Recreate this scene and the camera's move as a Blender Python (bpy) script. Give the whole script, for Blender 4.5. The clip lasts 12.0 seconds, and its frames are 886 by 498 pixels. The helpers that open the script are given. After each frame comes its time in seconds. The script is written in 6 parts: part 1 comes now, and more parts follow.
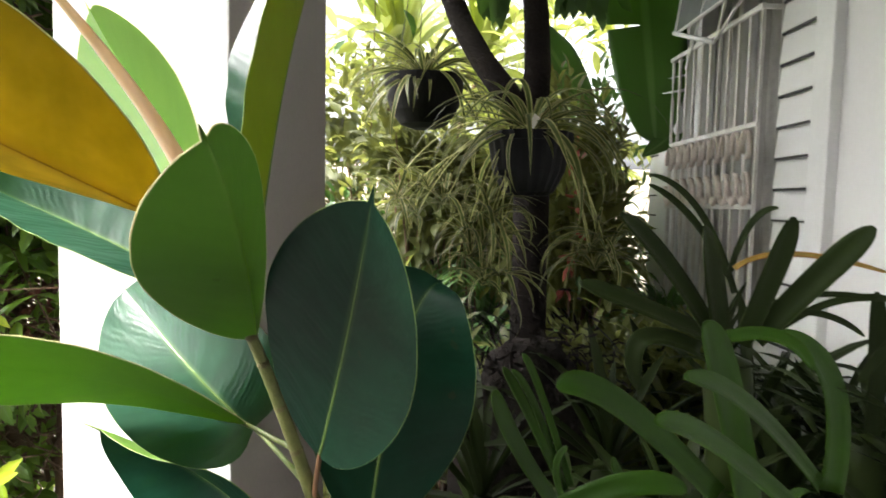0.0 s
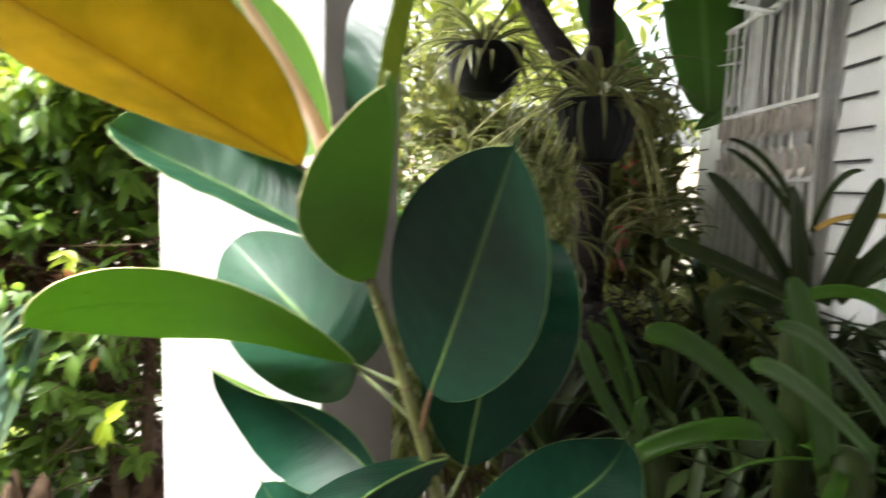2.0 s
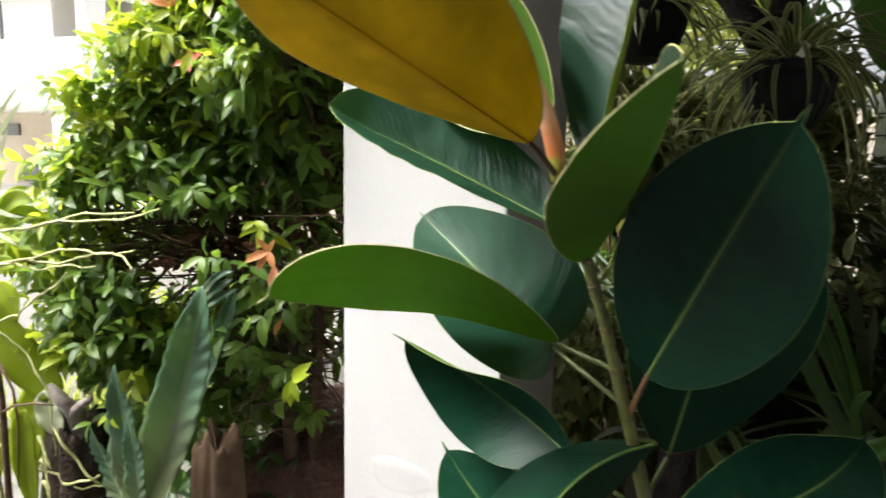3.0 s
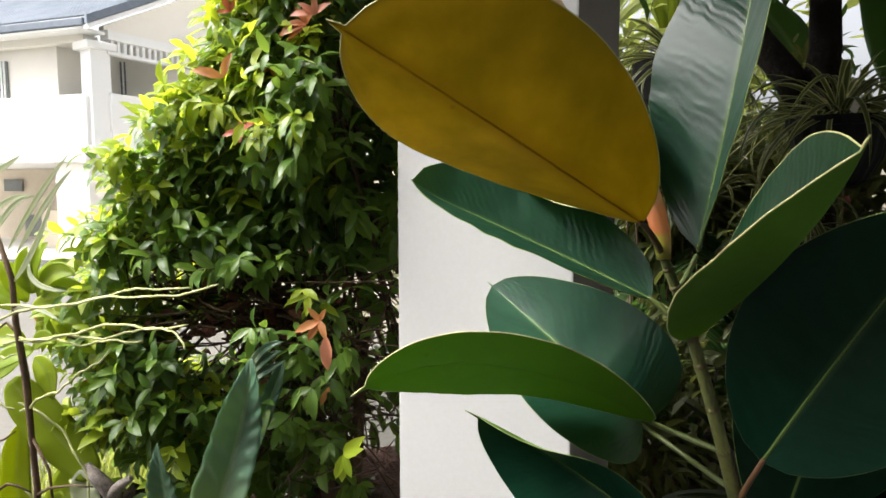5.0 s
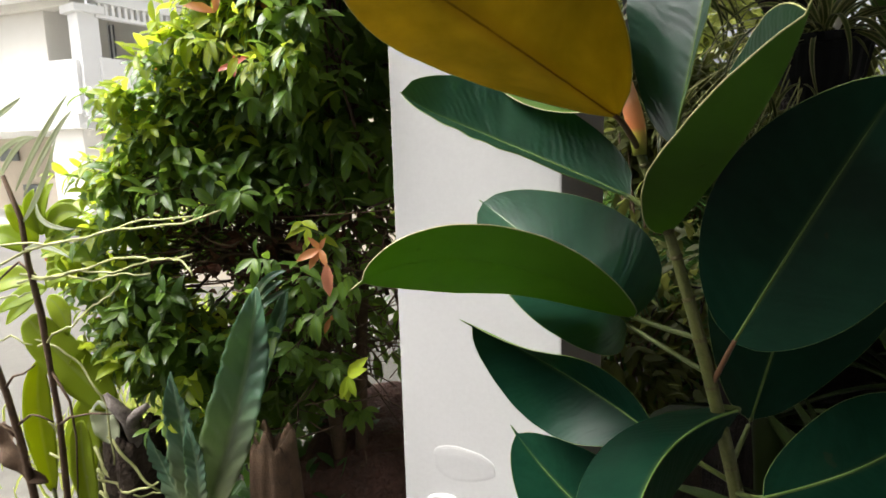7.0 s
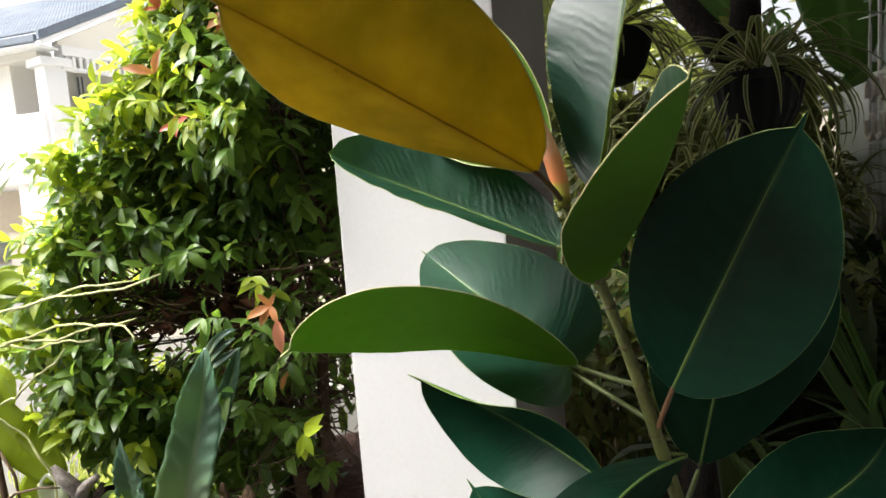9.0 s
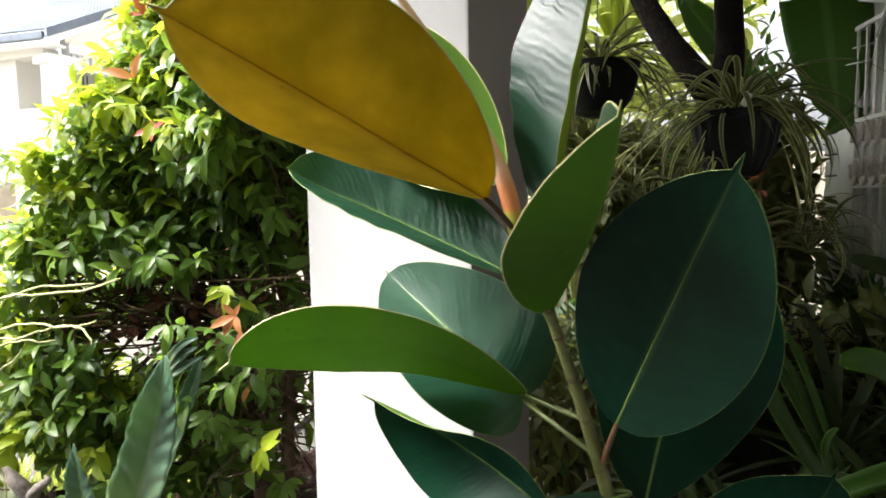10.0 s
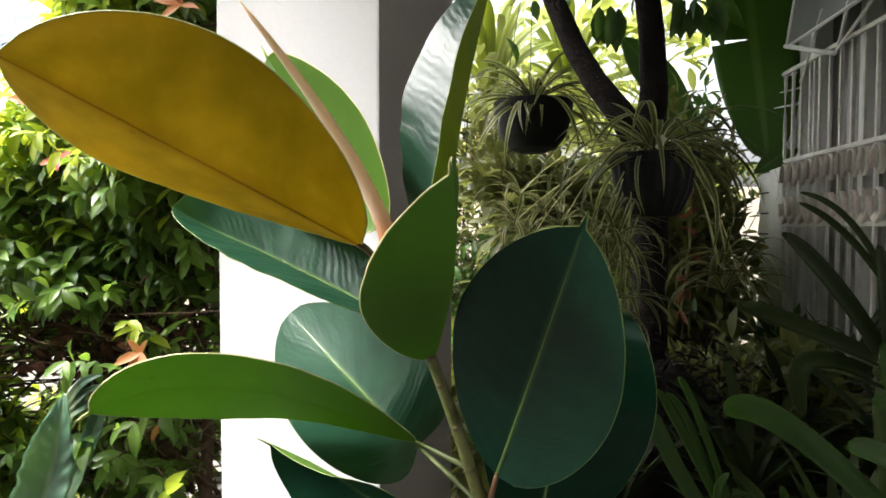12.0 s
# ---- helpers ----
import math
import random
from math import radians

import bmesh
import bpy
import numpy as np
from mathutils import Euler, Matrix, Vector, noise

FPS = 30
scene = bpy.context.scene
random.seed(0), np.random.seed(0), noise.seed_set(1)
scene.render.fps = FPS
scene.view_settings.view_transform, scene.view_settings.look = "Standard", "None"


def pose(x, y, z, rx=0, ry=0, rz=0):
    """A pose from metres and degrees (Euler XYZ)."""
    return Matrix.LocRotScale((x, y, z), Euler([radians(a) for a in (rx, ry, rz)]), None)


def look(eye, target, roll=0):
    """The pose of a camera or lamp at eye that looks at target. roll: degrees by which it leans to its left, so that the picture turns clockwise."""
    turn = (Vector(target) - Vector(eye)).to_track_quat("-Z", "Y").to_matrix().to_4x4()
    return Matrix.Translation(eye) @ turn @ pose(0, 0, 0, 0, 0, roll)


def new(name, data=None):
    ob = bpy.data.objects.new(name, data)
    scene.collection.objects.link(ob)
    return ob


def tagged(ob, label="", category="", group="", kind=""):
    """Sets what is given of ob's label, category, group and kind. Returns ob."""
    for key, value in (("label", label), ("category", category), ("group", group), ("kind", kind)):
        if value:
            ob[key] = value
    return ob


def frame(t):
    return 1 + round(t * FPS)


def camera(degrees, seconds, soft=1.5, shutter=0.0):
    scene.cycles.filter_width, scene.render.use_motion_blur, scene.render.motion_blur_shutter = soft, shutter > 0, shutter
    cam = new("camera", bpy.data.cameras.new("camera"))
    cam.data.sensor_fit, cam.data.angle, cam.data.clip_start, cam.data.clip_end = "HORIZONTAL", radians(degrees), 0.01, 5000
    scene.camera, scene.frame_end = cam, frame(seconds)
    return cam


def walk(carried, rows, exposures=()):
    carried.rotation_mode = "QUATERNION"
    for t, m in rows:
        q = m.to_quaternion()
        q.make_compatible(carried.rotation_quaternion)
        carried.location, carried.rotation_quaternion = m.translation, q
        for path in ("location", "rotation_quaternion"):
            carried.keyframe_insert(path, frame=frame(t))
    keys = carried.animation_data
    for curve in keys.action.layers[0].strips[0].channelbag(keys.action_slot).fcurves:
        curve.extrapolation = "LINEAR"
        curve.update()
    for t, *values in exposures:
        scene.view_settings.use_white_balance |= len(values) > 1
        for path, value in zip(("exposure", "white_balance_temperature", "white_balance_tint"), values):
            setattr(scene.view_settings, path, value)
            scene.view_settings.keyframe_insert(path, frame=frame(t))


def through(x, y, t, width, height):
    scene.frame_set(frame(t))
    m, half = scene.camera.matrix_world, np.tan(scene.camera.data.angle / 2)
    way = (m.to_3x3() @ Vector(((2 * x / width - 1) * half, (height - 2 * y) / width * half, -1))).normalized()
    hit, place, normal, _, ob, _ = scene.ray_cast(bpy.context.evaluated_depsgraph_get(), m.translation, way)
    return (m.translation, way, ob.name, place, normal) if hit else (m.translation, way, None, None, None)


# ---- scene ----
cam = camera(71.3, 12.0, soft=1.6, shutter=0.5)
PATH = [
    (0, (-0.001, 0.015, 1.402), (0.02, 2.01, 1.26), 1.2),
    (0.5, (-0.001, 0.001, 1.391), (0.119, 1.989, 1.212), 1.1),
    (1, (-0.014, -0.003, 1.388), (0.143, 1.983, 1.208), 1.1),
    (1.5, (-0.026, -0.013, 1.386), (0.116, 1.974, 1.203), 0.8),
    (2, (-0.091, -0.034, 1.372), (-0.154, 1.953, 1.159), 1.8),
    (2.5, (-0.149, -0.033, 1.357), (-0.445, 1.927, 1.092), 1.2),
    (3, (-0.214, -0.034, 1.379), (-0.619, 1.897, 1.053), 1.4),
    (3.5, (-0.271, -0.019, 1.382), (-0.754, 1.902, 1.106), 1.5),
    (5.5, (-0.326, -0.031, 1.42), (-0.717, 1.922, 1.237), -0.3),
    (6, (-0.316, -0.051, 1.406), (-0.743, 1.889, 1.174), -1.4),
    (6.5, (-0.309, -0.063, 1.362), (-0.741, 1.862, 1.03), -1.5),
    (8.5, (-0.27, -0.076, 1.351), (-0.553, 1.891, 1.131), -3.0),
    (9, (-0.249, -0.047, 1.38), (-0.592, 1.912, 1.17), -4.2),
    (9.5, (-0.232, -0.042, 1.378), (-0.586, 1.921, 1.228), -1.5),
    (10, (-0.199, -0.035, 1.382), (-0.528, 1.931, 1.231), -0.9),
    (10.5, (-0.165, -0.03, 1.389), (-0.434, 1.948, 1.265), -0.7),
    (11, (-0.122, -0.024, 1.398), (-0.284, 1.966, 1.285), -1.2),
    (11.5, (-0.111, -0.017, 1.402), (-0.359, 1.967, 1.342), -0.8),
    (12, (-0.107, -0.013, 1.403), (-0.329, 1.974, 1.333), 0.1),
]
EXPOSURE = 1.85
BRIGHTER = [(0.0, 1.35), (1.5, 1.30), (2.0, 1.38), (2.6, 0.62), (3.5, 0.02), (5.5, -0.22), (6.5, -0.33), (8.5, -0.33), (9.0, 0.06), (9.5, 0.28), (10.0, 0.45), (10.5, 0.70), (11.0, 1.08), (11.5, 0.68), (12.0, 0.58)]
walk(cam, [(t, look(eye, target, roll)) for t, eye, target, roll in PATH], exposures=[(t, EXPOSURE + more) for t, more in BRIGHTER])

# ---- light: a bright white overcast sky, the sun veiled high on the left ----
SUN_TO = Vector((-0.53, -0.13, 0.84)).normalized()
world = bpy.data.worlds.new("sky")
scene.world = world
world.use_nodes = True
wn = world.node_tree.nodes
sky = wn.new("ShaderNodeTexSky")
sky.sky_type = "NISHITA"
sky.sun_disc = False
sky.sun_elevation = math.asin(SUN_TO.z)
sky.sun_rotation = math.atan2(SUN_TO.x, SUN_TO.y)
sky.dust_density = 10.0
sky.ozone_density = 0.3
sky.air_density = 0.7
veil = wn.new("ShaderNodeHueSaturation")
veil.inputs["Saturation"].default_value = 0.22
wn["Background"].inputs["Strength"].default_value = 0.15
world.node_tree.links.new(sky.outputs["Color"], veil.inputs["Color"])
world.node_tree.links.new(veil.outputs["Color"], wn["Background"].inputs["Color"])
sun = new("sun", bpy.data.lights.new("sun", "SUN"))
sun.data.energy, sun.data.angle, sun.data.color = 1.3, radians(25), (1.0, 0.96, 0.90)
sun.matrix_world = look(SUN_TO * 20, (0, 0, 0))


# ---- materials ----
class Nodes:
    """A material's node tree with short calls."""

    def __init__(self, name):
        self.mat = bpy.data.materials.new(name)
        self.mat.use_nodes = True
        self.nt = self.mat.node_tree
        self.bsdf = self.nt.nodes["Principled BSDF"]
        self.out = self.nt.nodes["Material Output"]

    def add(self, kind, **values):
        n = self.nt.nodes.new(kind)
        for k, v in values.items():
            n.inputs[k].default_value = v
        return n

    def link(self, a, b):
        self.nt.links.new(a, b)

    def coords(self, kind="Object"):
        return self.add("ShaderNodeTexCoord").outputs[kind]

    def noise(self, scale, detail=4.0, rough=0.55, coord=None, stretch=None):
        n = self.add("ShaderNodeTexNoise", Scale=scale, Detail=detail, Roughness=rough)
        c = coord if coord is not None else self.coords()
        if stretch is not None:
            m = self.add("ShaderNodeMapping")
            m.inputs["Scale"].default_value = stretch
            self.link(c, m.inputs["Vector"])
            c = m.outputs["Vector"]
        self.link(c, n.inputs["Vector"])
        return n.outputs["Fac"]

    def ramp(self, fac, stops):
        r = self.add("ShaderNodeValToRGB")
        e = r.color_ramp.elements
        while len(e) < len(stops):
            e.new(0.5)
        for el, (pos, col) in zip(e, stops):
            el.position, el.color = pos, (*col, 1.0)
        self.link(fac, r.inputs["Fac"])
        return r.outputs["Color"]

    def mix(self, fac, a, b, blend="MIX"):
        n = self.nt.nodes.new("ShaderNodeMix")
        n.data_type, n.blend_type = "RGBA", blend
        for sock, v in ((n.inputs[0], fac), (n.inputs[6], a), (n.inputs[7], b)):
            if isinstance(v, (int, float)):
                sock.default_value = v
            elif isinstance(v, tuple):
                sock.default_value = (*v, 1.0)
            else:
                self.link(v, sock)
        return n.outputs[2]

    def maths(self, op, a, b=0.0, c=0.0):
        n = self.nt.nodes.new("ShaderNodeMath")
        n.operation = op
        for sock, v in zip(n.inputs, (a, b, c)):
            if isinstance(v, (int, float)):
                sock.default_value = v
            else:
                self.link(v, sock)
        return n.outputs[0]

    def bump(self, height, strength=0.3, distance=0.01):
        b = self.add("ShaderNodeBump", Strength=strength, Distance=distance)
        self.link(height, b.inputs["Height"])
        self.link(b.outputs["Normal"], self.bsdf.inputs["Normal"])
        return b.outputs["Normal"]

    def color(self, c):
        if isinstance(c, tuple):
            self.bsdf.inputs["Base Color"].default_value = (*c, 1.0)
        else:
            self.link(c, self.bsdf.inputs["Base Color"])

    def rough(self, r, spec=0.5, metal=0.0):
        if isinstance(r, (int, float)):
            self.bsdf.inputs["Roughness"].default_value = r
        else:
            self.link(r, self.bsdf.inputs["Roughness"])
        self.bsdf.inputs["Specular IOR Level"].default_value = spec
        self.bsdf.inputs["Metallic"].default_value = metal

    def translucent(self, amount, c, normal=None):
        t = self.add("ShaderNodeBsdfTranslucent")
        if isinstance(c, tuple):
            t.inputs["Color"].default_value = (*c, 1.0)
        else:
            self.link(c, t.inputs["Color"])
        if normal is not None:
            self.link(normal, t.inputs["Normal"])
        m = self.add("ShaderNodeMixShader", Fac=amount)
        self.link(self.bsdf.outputs[0], m.inputs[1])
        self.link(t.outputs[0], m.inputs[2])
        self.link(m.outputs[0], self.out.inputs["Surface"])


def plain_material(name, c, c2, scale, roughness=0.6, relief=0.2, depth=0.004, spec=0.4, metal=0.0, fine=8.0):
    """Two colours mixed at a coarse and a fine scale, with fine relief."""
    n = Nodes(name)
    coarse, grain = n.noise(scale), n.noise(scale * fine, 6.0)
    f = n.maths("ADD", n.maths("MULTIPLY", coarse, 0.65), n.maths("MULTIPLY", grain, 0.35))
    n.color(n.ramp(f, [(0.32, c), (0.68, c2)]))
    n.rough(n.maths("MULTIPLY_ADD", grain, 0.25, roughness - 0.12), spec, metal)
    n.bump(n.maths("ADD", coarse, grain), relief, depth)
    return n.mat


def foliage_material(name, dark, light, through=(0.30, 0.45, 0.05), amount=0.35, roughness=0.42, rib=None, spec=0.45, veins=0.0, foot=None):
    """A leaf: its colour differs from leaf to leaf, with a rib along UV and light shining through."""
    n = Nodes(name)
    isl = n.add("ShaderNodeNewGeometry").outputs["Random Per Island"]
    obj = n.add("ShaderNodeObjectInfo").outputs["Random"]
    f = n.maths("FRACT", n.maths("ADD", isl, obj))
    f = n.maths("ADD", n.maths("MULTIPLY", f, 0.8), n.maths("MULTIPLY", n.noise(25.0, 3.0), 0.25))
    c = n.ramp(f, [(0.05, dark), (0.95, light)])
    uv = n.add("ShaderNodeUVMap").outputs["UV"]
    sep = n.add("ShaderNodeSeparateXYZ")
    n.link(uv, sep.inputs[0])
    off = n.maths("ABSOLUTE", n.maths("SUBTRACT", sep.outputs["Y"], 0.5))
    if rib is not None:
        c = n.mix(n.ramp(off, [(0.03, (1, 1, 1)), (0.07, (0, 0, 0))]), c, rib)
    if veins:
        # slanting cross veins, paler than the blade
        slant = n.maths("ADD", n.maths("MULTIPLY", sep.outputs["X"], 95.0), n.maths("ADD", n.maths("MULTIPLY", off, -26.0), n.maths("MULTIPLY", n.noise(4.0, 3.0, coord=uv), 10.0)))
        lines = n.maths("SINE", slant)
        c = n.mix(n.maths("MULTIPLY", n.ramp(lines, [(0.2, (0, 0, 0)), (1.0, (1, 1, 1))]), veins), c, rib)
        n.bump(n.maths("ADD", lines, n.maths("MULTIPLY", n.noise(30.0, 3.0), 2.0)), 0.24, 0.003)
    if foot is not None:
        c = n.mix(n.ramp(sep.outputs["X"], [(0.10, (1, 1, 1)), (0.55, (0, 0, 0))]), c, foot)
    n.color(c)
    n.rough(roughness, spec)
    n.translucent(amount, n.mix(0.55, c, through))
    return n.mat


def strap_material(name, centre, margin, width, amount=0.35, roughness=0.4, spec=0.45):
    """A strap leaf with a centre and margins of two colours."""
    n = Nodes(name)
    uv = n.add("ShaderNodeUVMap").outputs["UV"]
    sep = n.add("ShaderNodeSeparateXYZ")
    n.link(uv, sep.inputs[0])
    off = n.maths("ABSOLUTE", n.maths("SUBTRACT", sep.outputs["Y"], 0.5))
    streak = n.noise(1.0, 3.0, coord=uv, stretch=(3.0, 60.0, 1.0))
    off = n.maths("ADD", off, n.maths("MULTIPLY", n.maths("SUBTRACT", streak, 0.5), 0.12))
    c = n.ramp(off, [(width, centre), (width + 0.08, margin)])
    rnd = n.add("ShaderNodeObjectInfo").outputs["Random"]
    isl = n.add("ShaderNodeNewGeometry").outputs["Random Per Island"]
    c = n.mix(n.maths("MULTIPLY", n.maths("FRACT", n.maths("ADD", rnd, isl)), 0.6), c, n.mix(0.55, c, (0.02, 0.03, 0.01)))
    n.color(c)
    n.rough(roughness, spec)
    n.bump(streak, 0.25, 0.002)
    n.translucent(amount, c)
    return n.mat


def rubber_material(name, base, patch, through, amount, roughness, rib_tint, bands=0.0, spec=0.5, shade_mottle=0.0, relief=0.06):
    """Thick leathery leaf skin: fine cross veins, soft patches and a glossy or matt face."""
    n = Nodes(name)
    uv = n.add("ShaderNodeUVMap").outputs["UV"]
    sep = n.add("ShaderNodeSeparateXYZ")
    n.link(uv, sep.inputs[0])
    off = n.maths("ABSOLUTE", n.maths("SUBTRACT", sep.outputs["Y"], 0.5))
    along = n.maths("ADD", sep.outputs["X"], n.maths("MULTIPLY", off, -0.35))
    wob = n.noise(3.0, 3.0, coord=uv)
    vein = n.maths("SINE", n.maths("ADD", n.maths("MULTIPLY", along, 190.0), n.maths("MULTIPLY", wob, 22.0)))
    vein2 = n.maths("SINE", n.maths("ADD", n.maths("MULTIPLY", along, 61.0), n.maths("MULTIPLY", wob, 14.0)))
    patchy = n.ramp(n.noise(5.0, 2.0, coord=uv), [(0.40, (0, 0, 0)), (0.62, (1, 1, 1))])
    vein = n.maths("MULTIPLY", vein, patchy)
    soft = n.noise(2.2, 4.0, coord=uv, stretch=(2.0, 1.0, 1.0))
    speck = n.noise(120.0, 4.0)
    fine = 0.35 if shade_mottle else 1.0
    f = n.maths("ADD", n.maths("MULTIPLY", soft, 0.8), n.maths("MULTIPLY", vein, 0.018 * fine))
    f = n.maths("ADD", f, n.maths("MULTIPLY", vein2, 0.03 + bands))
    f = n.maths("ADD", f, n.maths("MULTIPLY", n.maths("SUBTRACT", speck, 0.5), 0.16 * fine))
    # broad cloudy tone: soft shade bands put into the leaf's colour
    if shade_mottle:
        cloud = n.noise(1.7, 2.0, coord=uv, stretch=(1.5, 0.9, 1.0))
        f = n.maths("ADD", f, n.maths("MULTIPLY", n.maths("SUBTRACT", cloud, 0.5), shade_mottle))
    c = n.ramp(f, [(0.25, base), (0.62, patch)])
    c = n.mix(n.maths("MULTIPLY", n.ramp(off, [(0.0, (1, 1, 1)), (0.022 if shade_mottle else 0.01, (0.7, 0.7, 0.7)), (0.085 if shade_mottle else 0.035, (0, 0, 0))]), 0.75 if shade_mottle else 0.6), c, rib_tint)
    rare = n.ramp(n.noise(34.0, 2.0), [(0.735, (0, 0, 0)), (0.75, (1, 1, 1))])
    c = n.mix(n.maths("MULTIPLY", rare, 0.4), c, (0.035, 0.025, 0.010))
    n.color(c)
    n.rough(n.maths("MULTIPLY_ADD", soft, 0.22, roughness - 0.1), spec)
    h = n.maths("ADD", n.maths("MULTIPLY", vein, 0.3), n.maths("ADD", n.maths("MULTIPLY", vein2, 0.3), n.maths("MULTIPLY", soft, 2.0)))
    n.bump(h, relief, 0.0018)
    n.translucent(amount, n.mix(0.3 if shade_mottle else 0.7, c, through))
    return n.mat


M_TOP = rubber_material("rubber leaf upper face", (0.0030, 0.020, 0.011), (0.0065, 0.036, 0.019), (0.10, 0.22, 0.02), 0.06, 0.37, (0.05, 0.09, 0.027), 0.0, 0.09, 0.0, 0.14)
M_TOPTHIN = rubber_material("rubber leaf upper face, thin", (0.0062, 0.027, 0.014), (0.0125, 0.049, 0.022), (0.35, 0.62, 0.05), 0.13, 0.32, (0.06, 0.11, 0.03), 0.03, 0.38, 0.0, 0.20)
M_TOPAMBER = rubber_material("rubber leaf upper face, young", (0.05, 0.06, 0.014), (0.08, 0.09, 0.02), (0.85, 0.62, 0.05), 0.32, 0.32, (0.06, 0.08, 0.03))
M_UNDER = rubber_material("rubber leaf green underside", (0.080, 0.180, 0.018), (0.125, 0.245, 0.030), (0.33, 0.62, 0.04), 0.58, 0.55, (0.115, 0.23, 0.027), 0.0, 0.2)
M_AMBER = rubber_material("rubber leaf amber underside", (0.150, 0.140, 0.018), (0.46, 0.350, 0.042), (0.74, 0.59, 0.05), 0.70, 0.55, (0.16, 0.085, 0.018), -0.02, 0.2, 1.0)
# copy of M_UNDER with shade put in its colour, for one backlit leaf
M_UNDERDIM = rubber_material("rubber leaf green underside, dimmed", (0.058, 0.124, 0.020), (0.090, 0.175, 0.030), (0.24, 0.46, 0.05), 0.42, 0.55, (0.12, 0.20, 0.04), 0.0, 0.2)
M_OLIVE = rubber_material("rubber leaf olive underside", (0.135, 0.13, 0.014), (0.20, 0.19, 0.024), (0.52, 0.50, 0.04), 0.5, 0.55, (0.14, 0.14, 0.02), 0.0, 0.2)
M_TOPGLOSS = rubber_material("rubber leaf upper face, glossy young", (0.007, 0.035, 0.020), (0.014, 0.061, 0.032), (0.30, 0.62, 0.05), 0.13, 0.33, (0.13, 0.21, 0.07), 0.03, 0.55, 0.0, 0.30)
M_MARGIN = plain_material("pale leaf margin", (0.13, 0.20, 0.045), (0.23, 0.30, 0.075), 40.0, 0.45, 0.1)
M_MARGINPALE = plain_material("pale yellow leaf margin", (0.40, 0.41, 0.16), (0.56, 0.55, 0.25), 40.0, 0.45, 0.1)
M_RIB = plain_material("pale green midrib", (0.085, 0.15, 0.032), (0.13, 0.20, 0.055), 60.0, 0.6, 0.1, spec=0.2)
M_RIBGREEN = foliage_material("green midrib", (0.10, 0.20, 0.022), (0.135, 0.245, 0.03), (0.33, 0.62, 0.04), 0.55, 0.55, spec=0.2)
M_RIBBROWN = foliage_material("brown midrib", (0.17, 0.095, 0.020), (0.22, 0.125, 0.025), (0.55, 0.34, 0.05), 0.58, 0.55, spec=0.2)
M_STEM = plain_material("olive green stem", (0.085, 0.10, 0.026), (0.15, 0.155, 0.045), 30.0, 0.5, 0.4)
M_NODE = plain_material("brown stem scar", (0.085, 0.075, 0.026), (0.13, 0.115, 0.042), 60.0, 0.6, 0.4)
M_PETIOLE = plain_material("petiole", (0.085, 0.115, 0.028), (0.125, 0.155, 0.04), 50.0, 0.45, 0.2)
M_PETIOLERED = plain_material("reddish petiole", (0.12, 0.060, 0.032), (0.18, 0.095, 0.045), 50.0, 0.45, 0.2)
M_SHEATH = Nodes("orange bud sheath")
_z = M_SHEATH.add("ShaderNodeSeparateXYZ")
M_SHEATH.link(M_SHEATH.add("ShaderNodeUVMap").outputs["UV"], _z.inputs[0])
M_SHEATH.color(M_SHEATH.ramp(M_SHEATH.maths("ADD", _z.outputs["X"], M_SHEATH.maths("MULTIPLY", M_SHEATH.noise(60.0), 0.06)),
                             [(0.0, (0.20, 0.26, 0.03)), (0.15, (0.32, 0.34, 0.04)), (0.18, (0.55, 0.17, 0.06)), (0.29, (0.58, 0.23, 0.10)), (0.38, (0.76, 0.58, 0.42)), (0.65, (0.80, 0.72, 0.56)), (0.9, (0.78, 0.74, 0.56))]))
M_SHEATH.rough(0.38)
M_SHEATH.translucent(0.4, (0.75, 0.52, 0.32))
M_SHEATH = M_SHEATH.mat

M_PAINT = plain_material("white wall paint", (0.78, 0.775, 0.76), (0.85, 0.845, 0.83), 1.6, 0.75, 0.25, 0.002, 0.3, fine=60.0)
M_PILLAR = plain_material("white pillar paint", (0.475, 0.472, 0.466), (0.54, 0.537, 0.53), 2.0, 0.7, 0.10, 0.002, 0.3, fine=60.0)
M_PILLARSHADE = plain_material("shaded pillar paint", (0.27, 0.245, 0.232), (0.33, 0.30, 0.285), 2.0, 0.75, 0.12, 0.002, 0.3, fine=60.0)
M_BLOCKER = plain_material("grey light blocker", (0.20, 0.195, 0.185), (0.27, 0.265, 0.25), 1.6, 0.8, 0.2, 0.002, 0.3, fine=40.0)
M_TRIM = plain_material("white gloss paint", (0.72, 0.72, 0.71), (0.82, 0.82, 0.81), 5.0, 0.45, 0.1, 0.002, 0.4, fine=30.0)
M_GRILLE = plain_material("worn white iron paint", (0.55, 0.52, 0.48), (0.78, 0.77, 0.74), 22.0, 0.5, 0.2, 0.002)
M_SCROLL = plain_material("worn pinkish iron paint", (0.58, 0.48, 0.42), (0.80, 0.74, 0.68), 26.0, 0.5, 0.3, 0.002)
M_SEAL = plain_material("dark joint", (0.03, 0.03, 0.03), (0.06, 0.06, 0.06), 20.0, 0.8)
M_CURTAIN = plain_material("grey beige curtain", (0.34, 0.33, 0.31), (0.46, 0.45, 0.42), 6.0, 0.85, 0.3)
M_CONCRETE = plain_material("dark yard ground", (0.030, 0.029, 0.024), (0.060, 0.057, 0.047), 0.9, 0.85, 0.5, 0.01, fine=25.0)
M_PAVE = plain_material("grey paving", (0.085, 0.081, 0.070), (0.13, 0.124, 0.108), 0.9, 0.85, 0.5, 0.01, fine=25.0)
